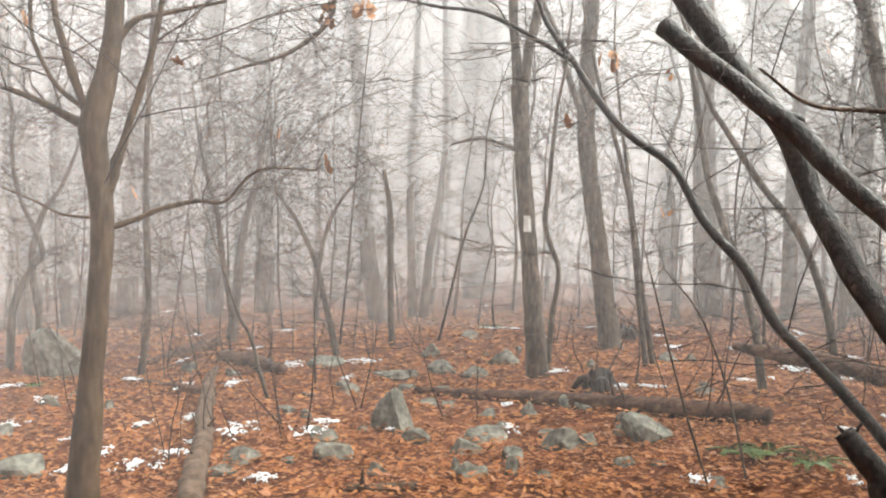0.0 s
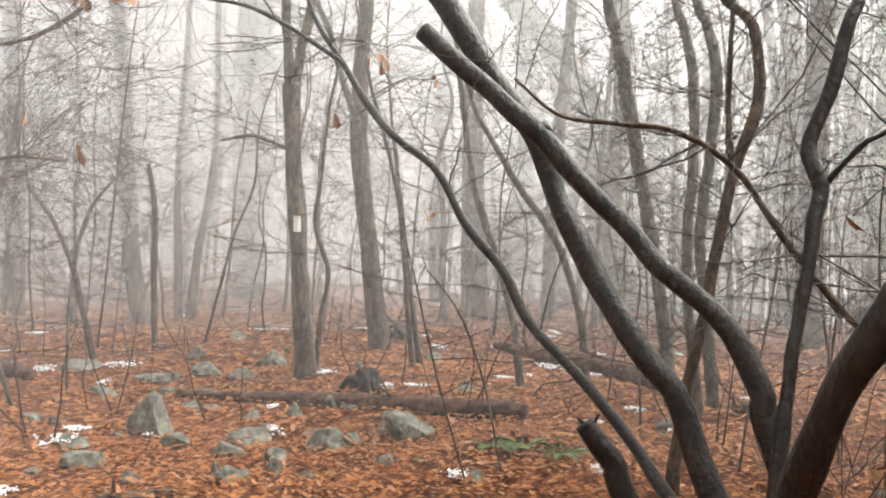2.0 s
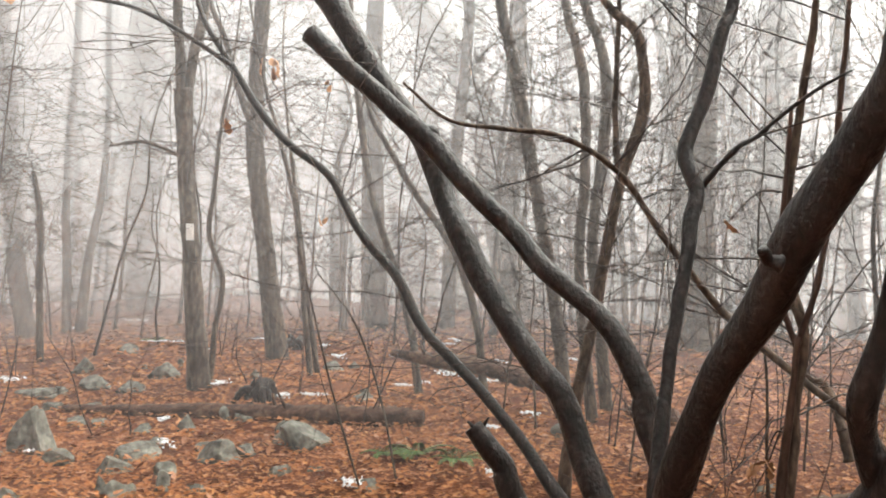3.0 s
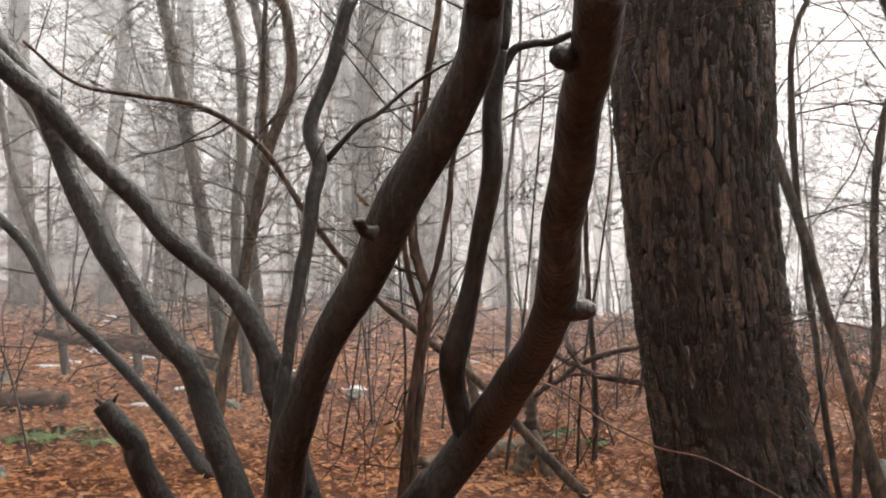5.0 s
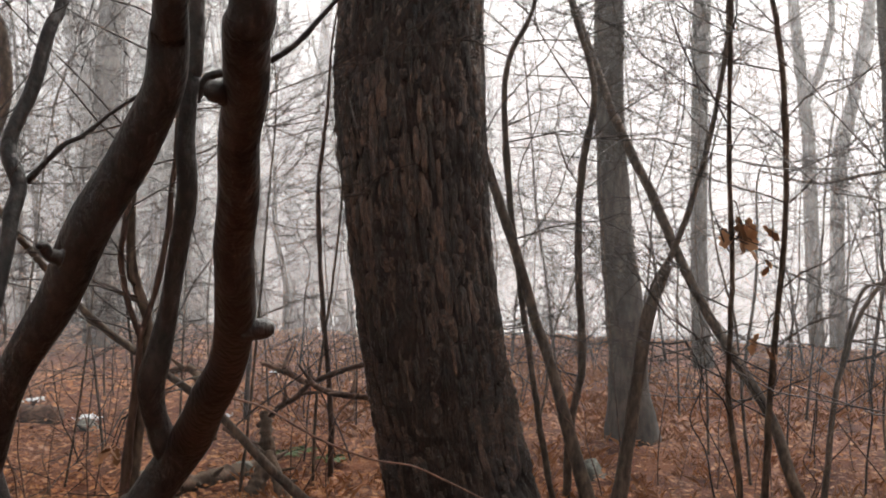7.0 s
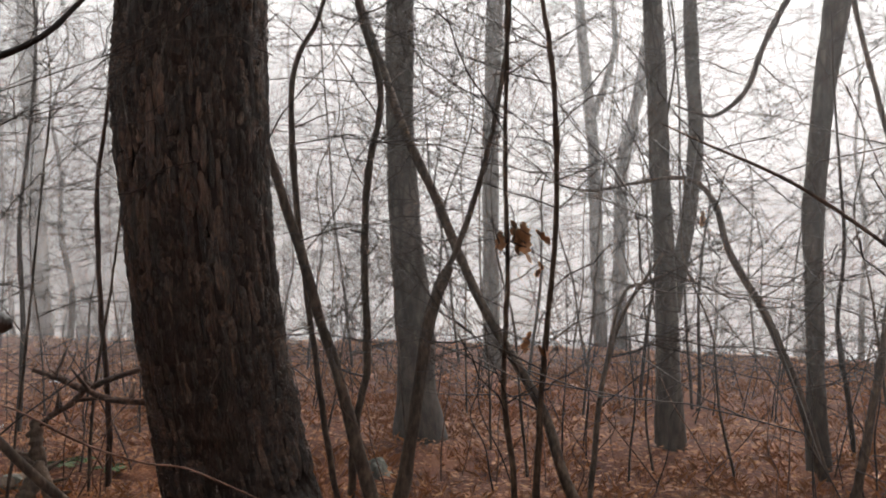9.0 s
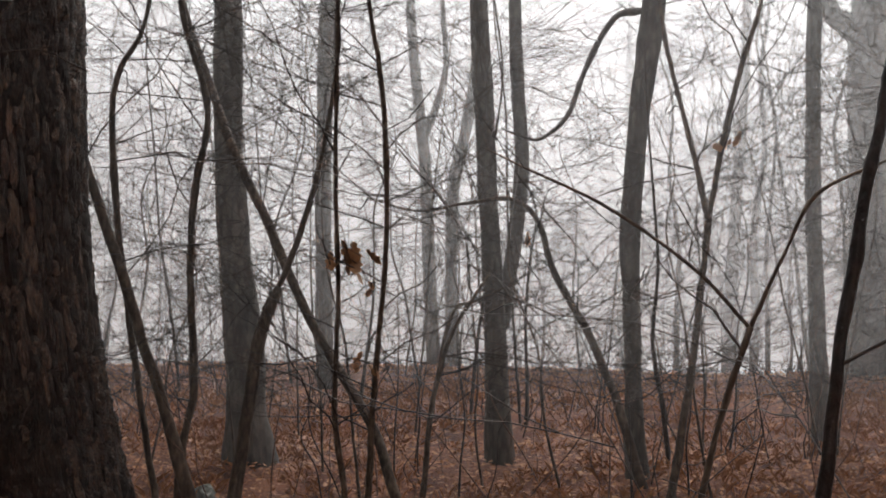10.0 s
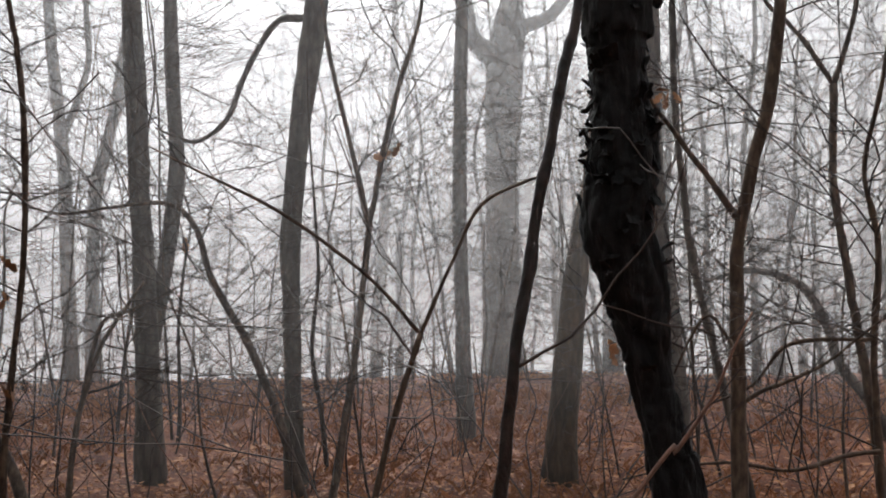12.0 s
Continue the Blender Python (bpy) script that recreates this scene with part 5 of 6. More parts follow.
stem(tr, "trunk", SMOOTH, [(14.76, -2.58, -0.11, 0.328), (14.77, -2.53, 0.40, 0.267), (14.77, -2.51, 2.28, 0.249), (14.77, -2.51, 3.57, 0.260), (14.77, -2.56, 4.87, 0.282), (14.75, -2.65, 5.74, 0.179), (14.75, -2.68, 6.24, 0.107), (14.78, -2.63, 6.74, 0.027)], twigs=0.12)
stem(tr, "limb", SMOOTH, [(14.78, -2.47, 4.70, 0.193), (14.81, -2.26, 4.96, 0.150), (14.83, -2.05, 5.18, 0.133), (14.85, -1.92, 5.75, 0.125), (14.86, -1.78, 6.74, 0.075), (14.83, -1.83, 7.73, 0.019)], twigs=0.38)
stem(tr, "limb", SMOOTH, [(14.75, -2.64, 4.96, 0.132), (14.73, -2.81, 5.30, 0.115), (14.67, -3.11, 5.42, 0.098), (14.62, -3.36, 5.63, 0.089), (14.52, -3.90, 6.47, 0.054), (14.61, -4.52, 7.31, 0.013)], twigs=0.50)
tr = thing("forest_tree", "slim grey tree near the brow", "tree", "forest trees")
stem(tr, "trunk", SMOOTH, [(9.37, -1.39, -0.17, 0.102), (9.37, -1.38, -0.03, 0.097), (9.38, -1.35, 0.92, 0.075), (9.38, -1.32, 1.98, 0.069), (9.38, -1.32, 3.05, 0.065), (9.38, -1.34, 4.13, 0.061), (9.38, -1.36, 6.13, 0.037), (9.50, -1.01, 8.13, 0.009)], twigs=0.38)
tr = thing("leaning_tree", "mossy leaning tree beside the shaggy one", "tree", "forest trees")
stem(tr, "trunk", MOSSY, [(7.28, -1.82, -0.11, 0.147), (7.28, -1.83, 0.03, 0.140), (7.27, -1.86, 0.48, 0.109), (7.26, -1.91, 1.05, 0.100), (7.25, -1.98, 1.70, 0.083), (7.23, -2.08, 2.28, 0.071), (7.20, -2.19, 3.27, 0.043), (7.24, -2.41, 4.26, 0.011)], twigs=0.25)
tr = thing("forked_sapling", "dark sapling with a side fork", "tree", "slender trees")
stem(tr, "trunk", SAPLING, [(4.32, -1.99, -0.06, 0.041), (4.32, -1.99, 0.57, 0.036), (4.32, -1.98, 1.00, 0.031), (4.32, -1.98, 1.47, 0.029), (4.32, -2.00, 1.71, 0.027), (4.30, -2.04, 1.94, 0.026), (4.28, -2.10, 2.18, 0.028), (4.26, -2.13, 2.41, 0.028), (4.25, -2.15, 2.65, 0.026), (4.24, -2.18, 3.15, 0.015), (4.13, -2.23, 3.65, 0.004)], twigs=0.5, reach=0.7)
stem(tr, "branch", SAPLING, [(4.32, -1.99, 0.96, 0.010), (4.29, -2.08, 1.02, 0.010), (4.24, -2.18, 1.07, 0.009), (4.18, -2.31, 1.15, 0.007), (4.12, -2.43, 1.27, 0.006), (4.05, -2.55, 1.38, 0.004)], twigs=0.5, reach=0.7)
stem(tr, "branch", SAPLING, [(4.23, -1.94, 1.19, 0.010), (4.27, -1.85, 1.33, 0.007), (4.29, -1.78, 1.26, 0.006), (4.32, -1.71, 1.09, 0.005)], twigs=0.4, reach=0.7)
stem(tr, "branch", SAPLING, [(4.318, -2.015, 1.70, 0.015), (4.37, -1.87, 1.93, 0.012), (4.41, -1.74, 2.12, 0.011), (4.44, -1.65, 2.27, 0.010), (4.47, -1.54, 2.55, 0.009), (4.51, -1.41, 3.03, 0.005), (4.54, -1.27, 3.52, 0.001)], twigs=0.50, reach=0.7)
hanging(tr, (4.42, -1.73, 2.29), 0.07, 6)
hanging(tr, (4.49, -1.48, 1.20), 0.08, 2)
tr = thing("forked_sapling", "slender grey-brown forked sapling", "tree", "slender trees")
stem(tr, "trunk", SAPLING, [(4.93, -3.03, -0.04, 0.029), (4.97, -2.95, 0.63, 0.025), (5.00, -2.90, 1.07, 0.023), (5.03, -2.85, 1.44, 0.022), (5.06, -2.79, 1.95, 0.020), (5.06, -2.79, 2.47, 0.019)], twigs=0.62)
stem(tr, "branch", SAPLING, [(5.06, -2.79, 2.47, 0.014), (5.11, -2.68, 2.68, 0.013), (5.15, -2.59, 2.81, 0.011), (5.20, -2.49, 2.94, 0.011), (5.29, -2.28, 3.38, 0.007), (5.28, -1.98, 3.83, 0.002)], twigs=0.62)
stem(tr, "branch", SAPLING, [(5.06, -2.79, 2.47, 0.014), (5.02, -2.85, 2.69, 0.013), (5.01, -2.89, 2.89, 0.011), (4.97, -2.94, 3.38, 0.007), (4.90, -3.03, 3.88, 0.002)], twigs=0.62)
tr = thing("drooping_tree", "thin understorey tree drooping in a long arc", "tree", "slender trees")
stem(tr, "trunk", SAPLING, [(4.24, 3.40, -0.13, 0.0317), (3.89, 3.56, 0.24, 0.0274), (3.60, 3.70, 0.60, 0.0230), (3.29, 3.83, 0.88, 0.0202), (3.00, 3.93, 1.13, 0.0180), (2.69, 4.01, 1.51, 0.0173), (2.44, 4.05, 1.85, 0.0151), (2.15, 4.08, 2.02, 0.0130), (1.85, 4.10, 2.05, 0.0108), (1.58, 4.10, 2.08, 0.0086), (1.36, 4.07, 2.23, 0.0058)], twigs=0.5)
tr = thing("thin_sapling", "thin reddish-brown sapling forked in the middle", "tree", "slender trees")
stem(tr, "trunk", RUSSET, [(2.73, 3.33, -0.11, 0.026), (2.77, 3.30, 0.41, 0.023), (2.81, 3.28, 0.83, 0.018), (2.83, 3.26, 1.13, 0.013)], twigs=0.3)
stem(tr, "stem", RUSSET, [(2.83, 3.27, 1.08, 0.012), (2.78, 3.30, 1.27, 0.013), (2.76, 3.31, 1.45, 0.013), (2.78, 3.29, 1.65, 0.012), (2.81, 3.28, 2.07, 0.009)], twigs=0.4)
stem(tr, "stem", RUSSET, [(2.83, 3.27, 1.08, 0.013), (2.90, 3.21, 1.40, 0.013), (2.94, 3.19, 1.75, 0.013), (2.96, 3.17, 2.07, 0.012), (2.98, 3.15, 2.38, 0.011), (3.01, 3.13, 2.88, 0.006), (3.12, 3.01, 3.37, 0.002)], twigs=0.5)
hanging(tr, (2.79, 3.42, 0.59), 0.09, 2)
tr = thing("thin_sapling", "thin reddish-brown sapling beside the oak", "tree", "slender trees")
stem(tr, "trunk", RUSSET, [(4.81, 4.05, -0.28, 0.021), (4.82, 4.04, 0.37, 0.019), (4.78, 4.08, 1.11, 0.017), (4.76, 4.10, 1.84, 0.015), (4.80, 4.06, 2.35, 0.011), (4.82, 4.03, 2.85, 0.007), (4.93, 4.02, 3.35, 0.002)], twigs=0.6)
tr = thing("thin_sapling", "dark young tree with a kinked stem", "tree", "slender trees")
stem(tr, "trunk", SAPLING, [(2.79, 3.35, -0.10, 0.033), (2.83, 3.31, 0.49, 0.029), (2.85, 3.30, 0.84, 0.026), (2.88, 3.28, 1.13, 0.023), (2.82, 3.32, 1.40, 0.022), (2.83, 3.32, 1.73, 0.020), (2.86, 3.29, 2.06, 0.018), (2.89, 3.26, 2.33, 0.016), (2.91, 3.25, 2.52, 0.014), (2.93, 3.23, 3.02, 0.009), (3.06, 3.12, 3.51, 0.002)], twigs=1.02)
hanging(tr, (2.77, 3.36, 0.60), 0.1, 3)
hanging(tr, (2.64, 3.46, 1.62), 0.07, 1)
tr = thing("thin_sapling", "bare sapling with spreading twigs", "tree", "slender trees")
stem(tr, "trunk", GREY, [(-3.14, 14.06, -0.12, 0.081), (-3.13, 14.06, 0.00, 0.077), (-3.04, 14.08, 0.88, 0.068), (-2.93, 14.11, 1.71, 0.055), (-2.74, 14.14, 2.38, 0.043), (-2.61, 14.17, 3.13, 0.034), (-2.55, 14.18, 3.63, 0.021), (-2.44, 14.17, 4.12, 0.005)], twigs=1.36)
stem(tr, "stem", GREY, [(-2.81, 12.69, 0.49, 0.042), (-2.92, 12.67, 1.25, 0.038), (-2.98, 12.65, 1.85, 0.035), (-3.15, 12.61, 2.59, 0.027), (-3.22, 12.59, 3.09, 0.016), (-3.28, 12.67, 3.58, 0.004)], twigs=1.36)
tr = thing("thin_sapling", "bare sapling forked low down", "tree", "slender trees")
stem(tr, "trunk", GREY, [(-1.30, 11.94, -0.11, 0.049), (-1.33, 11.94, 0.01, 0.047), (-1.44, 11.93, 0.54, 0.043), (-1.58, 11.91, 1.18, 0.036), (-1.78, 11.88, 1.68, 0.028), (-2.05, 11.84, 2.10, 0.021)], twigs=1.02)
stem(tr, "branch", GREY, [(-1.55, 11.80, 1.11, 0.028), (-1.46, 11.81, 1.53, 0.025), (-1.28, 11.83, 1.95, 0.021), (-0.93, 11.86, 2.37, 0.014)], twigs=1.36)
tr = thing("thin_sapling", "bare sapling with spreading twigs", "tree", "slender trees")
stem(tr, "trunk", GREY, [(-5.02, 11.67, -0.14, 0.056), (-5.02, 11.67, -0.02, 0.053), (-4.96, 11.70, 0.60, 0.045), (-5.03, 11.67, 1.30, 0.041), (-4.91, 11.72, 1.85, 0.034), (-4.70, 11.81, 2.20, 0.026), (-4.50, 11.88, 2.76, 0.019), (-4.40, 11.92, 3.25, 0.011), (-4.31, 11.87, 3.73, 0.003)], twigs=1.36)
tr = thing("thin_sapling", "bare sapling with spreading twigs", "tree", "slender trees")
stem(tr, "trunk", GREY, [(-5.07, 11.07, -0.12, 0.053), (-5.05, 11.08, -0.00, 0.051), (-5.00, 11.10, 0.78, 0.043), (-4.80, 11.19, 1.24, 0.040), (-4.71, 11.23, 1.44, 0.032), (-4.95, 11.12, 2.16, 0.025), (-4.99, 11.10, 3.02, 0.022), (-5.01, 11.10, 3.51, 0.013), (-4.99, 11.14, 4.01, 0.003)], twigs=1.36)
tr = thing("forest_tree", "grey sapling among stones in mist", "tree", "slender trees")
stem(tr, "trunk", GREY, [(-1.60, 8.81, -0.10, 0.023), (-1.63, 8.80, 0.02, 0.021), (-1.72, 8.78, 0.39, 0.019), (-1.79, 8.77, 0.66, 0.016), (-1.91, 8.74, 0.92, 0.013), (-2.19, 8.69, 1.88, 0.008), (-2.61, 8.82, 2.84, 0.002)], twigs=1.02)
tr = thing("leaning_sapling", "thin crossing saplings over the fallen log", "tree", "slender trees")
stem(tr, "trunk", GREY, [(1.63, 5.75, -0.15, 0.0072), (1.60, 5.76, -0.03, 0.0072), (1.47, 5.80, 0.44, 0.0072), (1.36, 5.82, 0.89, 0.0060), (1.27, 5.84, 1.30, 0.0050), (1.20, 5.86, 1.58, 0.0039)], twigs=1.02)
tr = thing("leaning_sapling", "thin bare shoots over the fallen log", "tree", "slender trees")
stem(tr, "trunk", GREY, [(1.91, 5.93, -0.13, 0.0077), (1.88, 5.94, -0.01, 0.0072), (1.78, 5.96, 0.52, 0.0072), (1.62, 6.01, 1.01, 0.0060), (1.39, 6.07, 1.33, 0.0050)], twigs=1.02)
tr = thing("forked_sapling", "dark sapling with arching twigs above a slope", "tree", "slender trees")
stem(tr, "trunk", SAPLING, [(5.84, 1.25, -0.18, 0.020), (5.86, 1.21, 0.10, 0.019), (5.87, 1.16, 0.65, 0.017), (5.90, 1.07, 1.03, 0.015), (5.92, 0.99, 1.20, 0.012), (5.96, 0.82, 1.47, 0.009)], twigs=0.88)
stem(tr, "branch", SAPLING, [(5.87, 1.16, 0.65, 0.012), (5.90, 1.05, 1.20, 0.012), (5.94, 0.90, 1.30, 0.009), (6.00, 0.66, 1.41, 0.005)], twigs=1.12)
tr = thing("bent_tree", "grey bent sapling arching to the ground", "tree", "slender trees")
stem(tr, "trunk", GREY, [(6.82, -4.37, -0.14, 0.046), (6.99, -4.04, 0.57, 0.040), (7.09, -3.86, 0.85, 0.038), (7.14, -3.77, 1.17, 0.036), (7.21, -3.63, 1.42, 0.033), (7.29, -3.45, 1.52, 0.027), (7.38, -3.23, 1.54, 0.020), (7.47, -3.00, 1.46, 0.013)], twigs=0.62)
tr = thing("thin_sapling", "dark sapling with long sweeping twigs", "tree", "slender trees")
stem(tr, "trunk", SAPLING, [(4.44, -2.67, -0.05, 0.018), (4.44, -2.67, 0.53, 0.015), (4.45, -2.65, 1.12, 0.015), (4.44, -2.67, 1.62, 0.014), (4.46, -2.62, 1.97, 0.011), (4.43, -2.69, 2.34, 0.010), (4.40, -2.74, 2.83, 0.006), (4.33, -2.73, 3.33, 0.001)], twigs=0.88)
stem(tr, "branch", SAPLING, [(4.45, -2.65, 1.22, 0.010), (4.60, -2.34, 1.19, 0.010), (4.67, -2.19, 1.00, 0.008), (4.75, -1.98, 0.89, 0.005)], twigs=0.75)
stem(tr, "branch", SAPLING, [(4.35, -2.62, 0.75, 0.011), (4.42, -2.50, 0.72, 0.011), (4.52, -2.30, 0.64, 0.009), (4.61, -2.08, 0.66, 0.008), (4.69, -1.85, 0.63, 0.007), (4.77, -1.61, 0.56, 0.004)], twigs=0.3)
tr = thing("thin_sapling", "slender grey sapling behind the shaggy tree", "tree", "slender trees")
stem(tr, "trunk", GREY, [(5.57, -2.64, -0.08, 0.029), (5.63, -2.48, 0.64, 0.025), (5.66, -2.40, 1.02, 0.023), (5.70, -2.29, 1.53, 0.022), (5.73, -2.22, 2.11, 0.020), (5.74, -2.19, 2.60, 0.019), (5.74, -2.18, 3.09, 0.017), (5.75, -2.17, 4.09, 0.010), (5.87, -2.17, 5.09, 0.003)], twigs=0.75)
tr = thing("forest_tree", "tall pale tree beyond the brow", "tree", "forest trees")
stem(tr, "trunk", SMOOTH, [(16.61, 4.35, -0.36, 0.138), (16.60, 4.36, -0.20, 0.131), (16.58, 4.44, 1.45, 0.116), (16.56, 4.51, 3.26, 0.106), (16.52, 4.65, 4.57, 0.097), (16.48, 4.75, 5.69, 0.088), (16.44, 4.89, 8.18, 0.053), (16.77, 5.12, 10.68, 0.013)], twigs=0.3)
stem(tr, "limb", SMOOTH, [(16.56, 4.52, 3.86, 0.066), (16.62, 4.31, 4.47, 0.061), (16.66, 4.17, 5.17, 0.051), (16.65, 4.22, 5.98, 0.047), (16.63, 4.26, 6.98, 0.028), (16.57, 4.17, 7.98, 0.007)], twigs=0.4)
tr = thing("forest_tree", "tall pale tree beyond the brow", "tree", "forest trees")
stem(tr, "trunk", SMOOTH, [(18.13, 4.48, -0.62, 0.126), (18.13, 4.48, -0.29, 0.110), (18.13, 4.48, 1.45, 0.109), (18.14, 4.45, 3.08, 0.104), (18.20, 4.24, 4.07, 0.099), (18.26, 4.00, 4.94, 0.089), (18.27, 3.95, 6.03, 0.079), (18.29, 3.88, 8.53, 0.047), (18.70, 4.11, 11.03, 0.012)], twigs=0.3)
tr = thing("forest_tree", "tall pale tree beyond the brow", "tree", "forest trees")
stem(tr, "trunk", SMOOTH, [(16.75, 3.98, -0.36, 0.117), (16.75, 3.99, -0.24, 0.111), (16.73, 4.06, 1.06, 0.101), (16.73, 4.05, 2.73, 0.101), (16.78, 3.86, 3.83, 0.091), (16.82, 3.70, 4.92, 0.082), (16.88, 3.47, 7.41, 0.049), (16.44, 3.71, 9.90, 0.012)], twigs=0.3)
tr = thing("forest_tree", "tall pale tree beyond the dark stems", "tree", "forest trees")
stem(tr, "trunk", GREY, [(13.02, 13.91, -0.95, 0.193), (12.95, 13.97, 0.86, 0.169), (12.86, 14.05, 3.10, 0.164), (12.76, 14.14, 4.99, 0.160), (12.73, 14.16, 5.88, 0.156), (12.68, 14.21, 8.38, 0.093), (13.08, 14.19, 10.88, 0.023)], twigs=0.3)
tr = thing("forest_tree", "tall pale tree beyond the dark stems", "tree", "forest trees")
stem(tr, "trunk", GREY, [(12.56, 15.64, -0.40, 0.274), (12.56, 15.64, -0.32, 0.261), (12.52, 15.67, 1.88, 0.237), (12.49, 15.69, 4.07, 0.227), (12.46, 15.72, 6.26, 0.219), (12.43, 15.74, 8.76, 0.131), (12.07, 15.26, 11.26, 0.033)], twigs=0.3)
tr = thing("forest_tree", "pale tree leaning beyond the dark stems", "tree", "forest trees")
stem(tr, "trunk", GREY, [(12.04, 18.40, -1.18, 0.144), (12.12, 18.35, 1.38, 0.130), (11.97, 18.44, 3.67, 0.118), (11.81, 18.55, 5.43, 0.112), (11.70, 18.61, 6.44, 0.107), (11.53, 18.72, 8.93, 0.064), (11.47, 19.01, 11.42, 0.016)], twigs=0.3)
tr = thing("forest_tree", "tall bare tree almost lost in mist", "tree", "forest trees")
stem(tr, "trunk", GREY, [(1.06, 23.97, -0.29, 0.214), (1.12, 23.97, 2.48, 0.185), (1.23, 23.97, 5.30, 0.172), (1.31, 23.96, 7.41, 0.161), (1.37, 23.96, 9.91, 0.096), (1.55, 24.41, 12.41, 0.024)], twigs=0.3)
tr = thing("leaning_sapling", "thin pale shoot leaning across the shaggy tree", "tree", "slender trees")
stem(tr, "trunk", SHOOT, [(2.558, -0.203, -0.130, 0.0054), (2.325, -0.959, 1.033, 0.0048), (2.298, -1.047, 1.142, 0.0048), (2.271, -1.115, 1.257, 0.0041), (2.257, -1.149, 1.346, 0.0027), (2.244, -1.183, 1.420, 0.0020)], twigs=0.4)


# ---- understorey and far woods ----
def wild_curve(rng, x, y, height, r, lean=0.12, wave=0.1):
    """The line of a young tree that sways as it rises."""
    n = 6
    lx, ly = rng.normal(0, lean, 2)
    rows = []
    for k in range(n + 1):
        t = k / n
        rows.append((x + lx * t * height + rng.normal(0, wave) * t, y + ly * t * height + rng.normal(0, wave) * t, ground_z(x, y) - 0.08 + (height + 0.08) * t, r * (1 - 0.8 * t)))
    return rows


def polar(turn, far):
    """A place by its turn to the left of the first view and its distance."""
    a = radians(turn)
    return 0.2 - far * math.sin(a), -0.2 + far * math.cos(a)


def understorey():
    rng = np.random.default_rng(41)
    for k in range(76):
        turn = 24 - 142 * (k + rng.random()) / 76
        far = rng.uniform(7.5, 16) if turn < -40 else rng.uniform(12.5, 19)
        x, y = polar(turn, far)
        height, r = rng.uniform(2.5, 6.5), rng.uniform(0.010, 0.024)
        tr = thing("understorey_sapling", "thin bare understorey sapling rising through mist", "tree", "understorey saplings")
        stem(tr, "trunk", TWIG, wild_curve(rng, x, y, height, r), twigs=0.45 if turn > -45 else 0.45, flat=0.75 if turn > -45 else 0.5, deep=2 if far < 10.5 else 1)


def shrubs():
    rng = np.random.default_rng(17)
    for k in range(60):
        turn = 22 - 140 * (k + rng.random()) / 60
        far = rng.uniform(5.8, 11) if turn < -38 else rng.uniform(7, 14)
        x, y = polar(turn, far)
        sh = thing("bare_shrub", "leafless shrub of thin reddish-brown shoots", "shrub", "bare shrubs")
        for _ in range(int(rng.integers(2, 4))):
            stem(sh, "shoot", TWIG, wild_curve(rng, x + rng.normal(0, 0.1), y + rng.normal(0, 0.1), rng.uniform(0.6, 2.0), rng.uniform(0.004, 0.008), 0.3, 0.06), twigs=0.35, reach=0.6)


def far_woods():
    rng = np.random.default_rng(5)
    s = Shape()
    belts = [(44, 8, 40, 15, 34), (8, -14, 26, 17, 42), (-14, -50, 54, 15, 36), (-50, -136, 62, 19, 48), (-96, -136, 26, 13, 26), (-107, -140, 8, 12, 24)]
    spots = [(a + (e - a) * (k + rng.random()) / n, rng.uniform(lo, hi)) for a, e, n, lo, hi in belts for k in range(n)]
    for turn, far in spots:
        x, y = polar(turn, far)
        big = rng.random() < 0.45 and far > 22
        height, r = (rng.uniform(11, 17), rng.uniform(0.12, 0.22)) if big else (rng.uniform(5, 10), rng.uniform(0.03, 0.08))
        c = spline(wild_curve(rng, x, y, height, r, 0.05, 0.18), 3)
        tube(s, c, 8)
        limbs = int(rng.integers(4, 9))
        for _ in range(limbs):
            t = rng.uniform(0.22, 0.9)
            i = int(t * (len(c) - 2))
            a = rng.uniform(0, 6.28)
            ln = rng.uniform(1.2, 3.6) * (1.25 - t) * (1.2 if big else 0.8)
            o = c[i, :3]
            q = [(*o, c[i, 3] * 0.45)]
            up = rng.uniform(0.2, 0.9)
            for m in range(1, 5):
                q.append((o[0] + math.cos(a) * ln * m / 4 + rng.normal(0, 0.08), o[1] + math.sin(a) * ln * m / 4 + rng.normal(0, 0.08), o[2] + up * ln * m / 4 + rng.normal(0, 0.08), max(0.008, c[i, 3] * 0.45 * (1 - m / 4.6))))
            q = spline(q, 2)
            tube(s, q, 5, cap=False)
            twig_spray(s, q, rng, 0.2 if turn > -50 else 0.26, 0, 0.1, 1.1, 1.0, 3, 1 if far < 22 else 0, 0.2, 0.6)
    for a, e, n in ((46, 8, 16), (-12, -46, 22), (-104, -136, 6)):
        for k in range(n):
            x, y = polar(a + (e - a) * (k + rng.random()) / n, rng.uniform(17, 34))
            tube(s, spline(wild_curve(rng, x, y, rng.uniform(12, 17), rng.uniform(0.1, 0.26), 0.05, 0.2), 3), 8)
    tagged(new("far_woods", s.mesh("far_woods", GREY)), "distant bare woods fading into mist", "woods", kind="stuff")


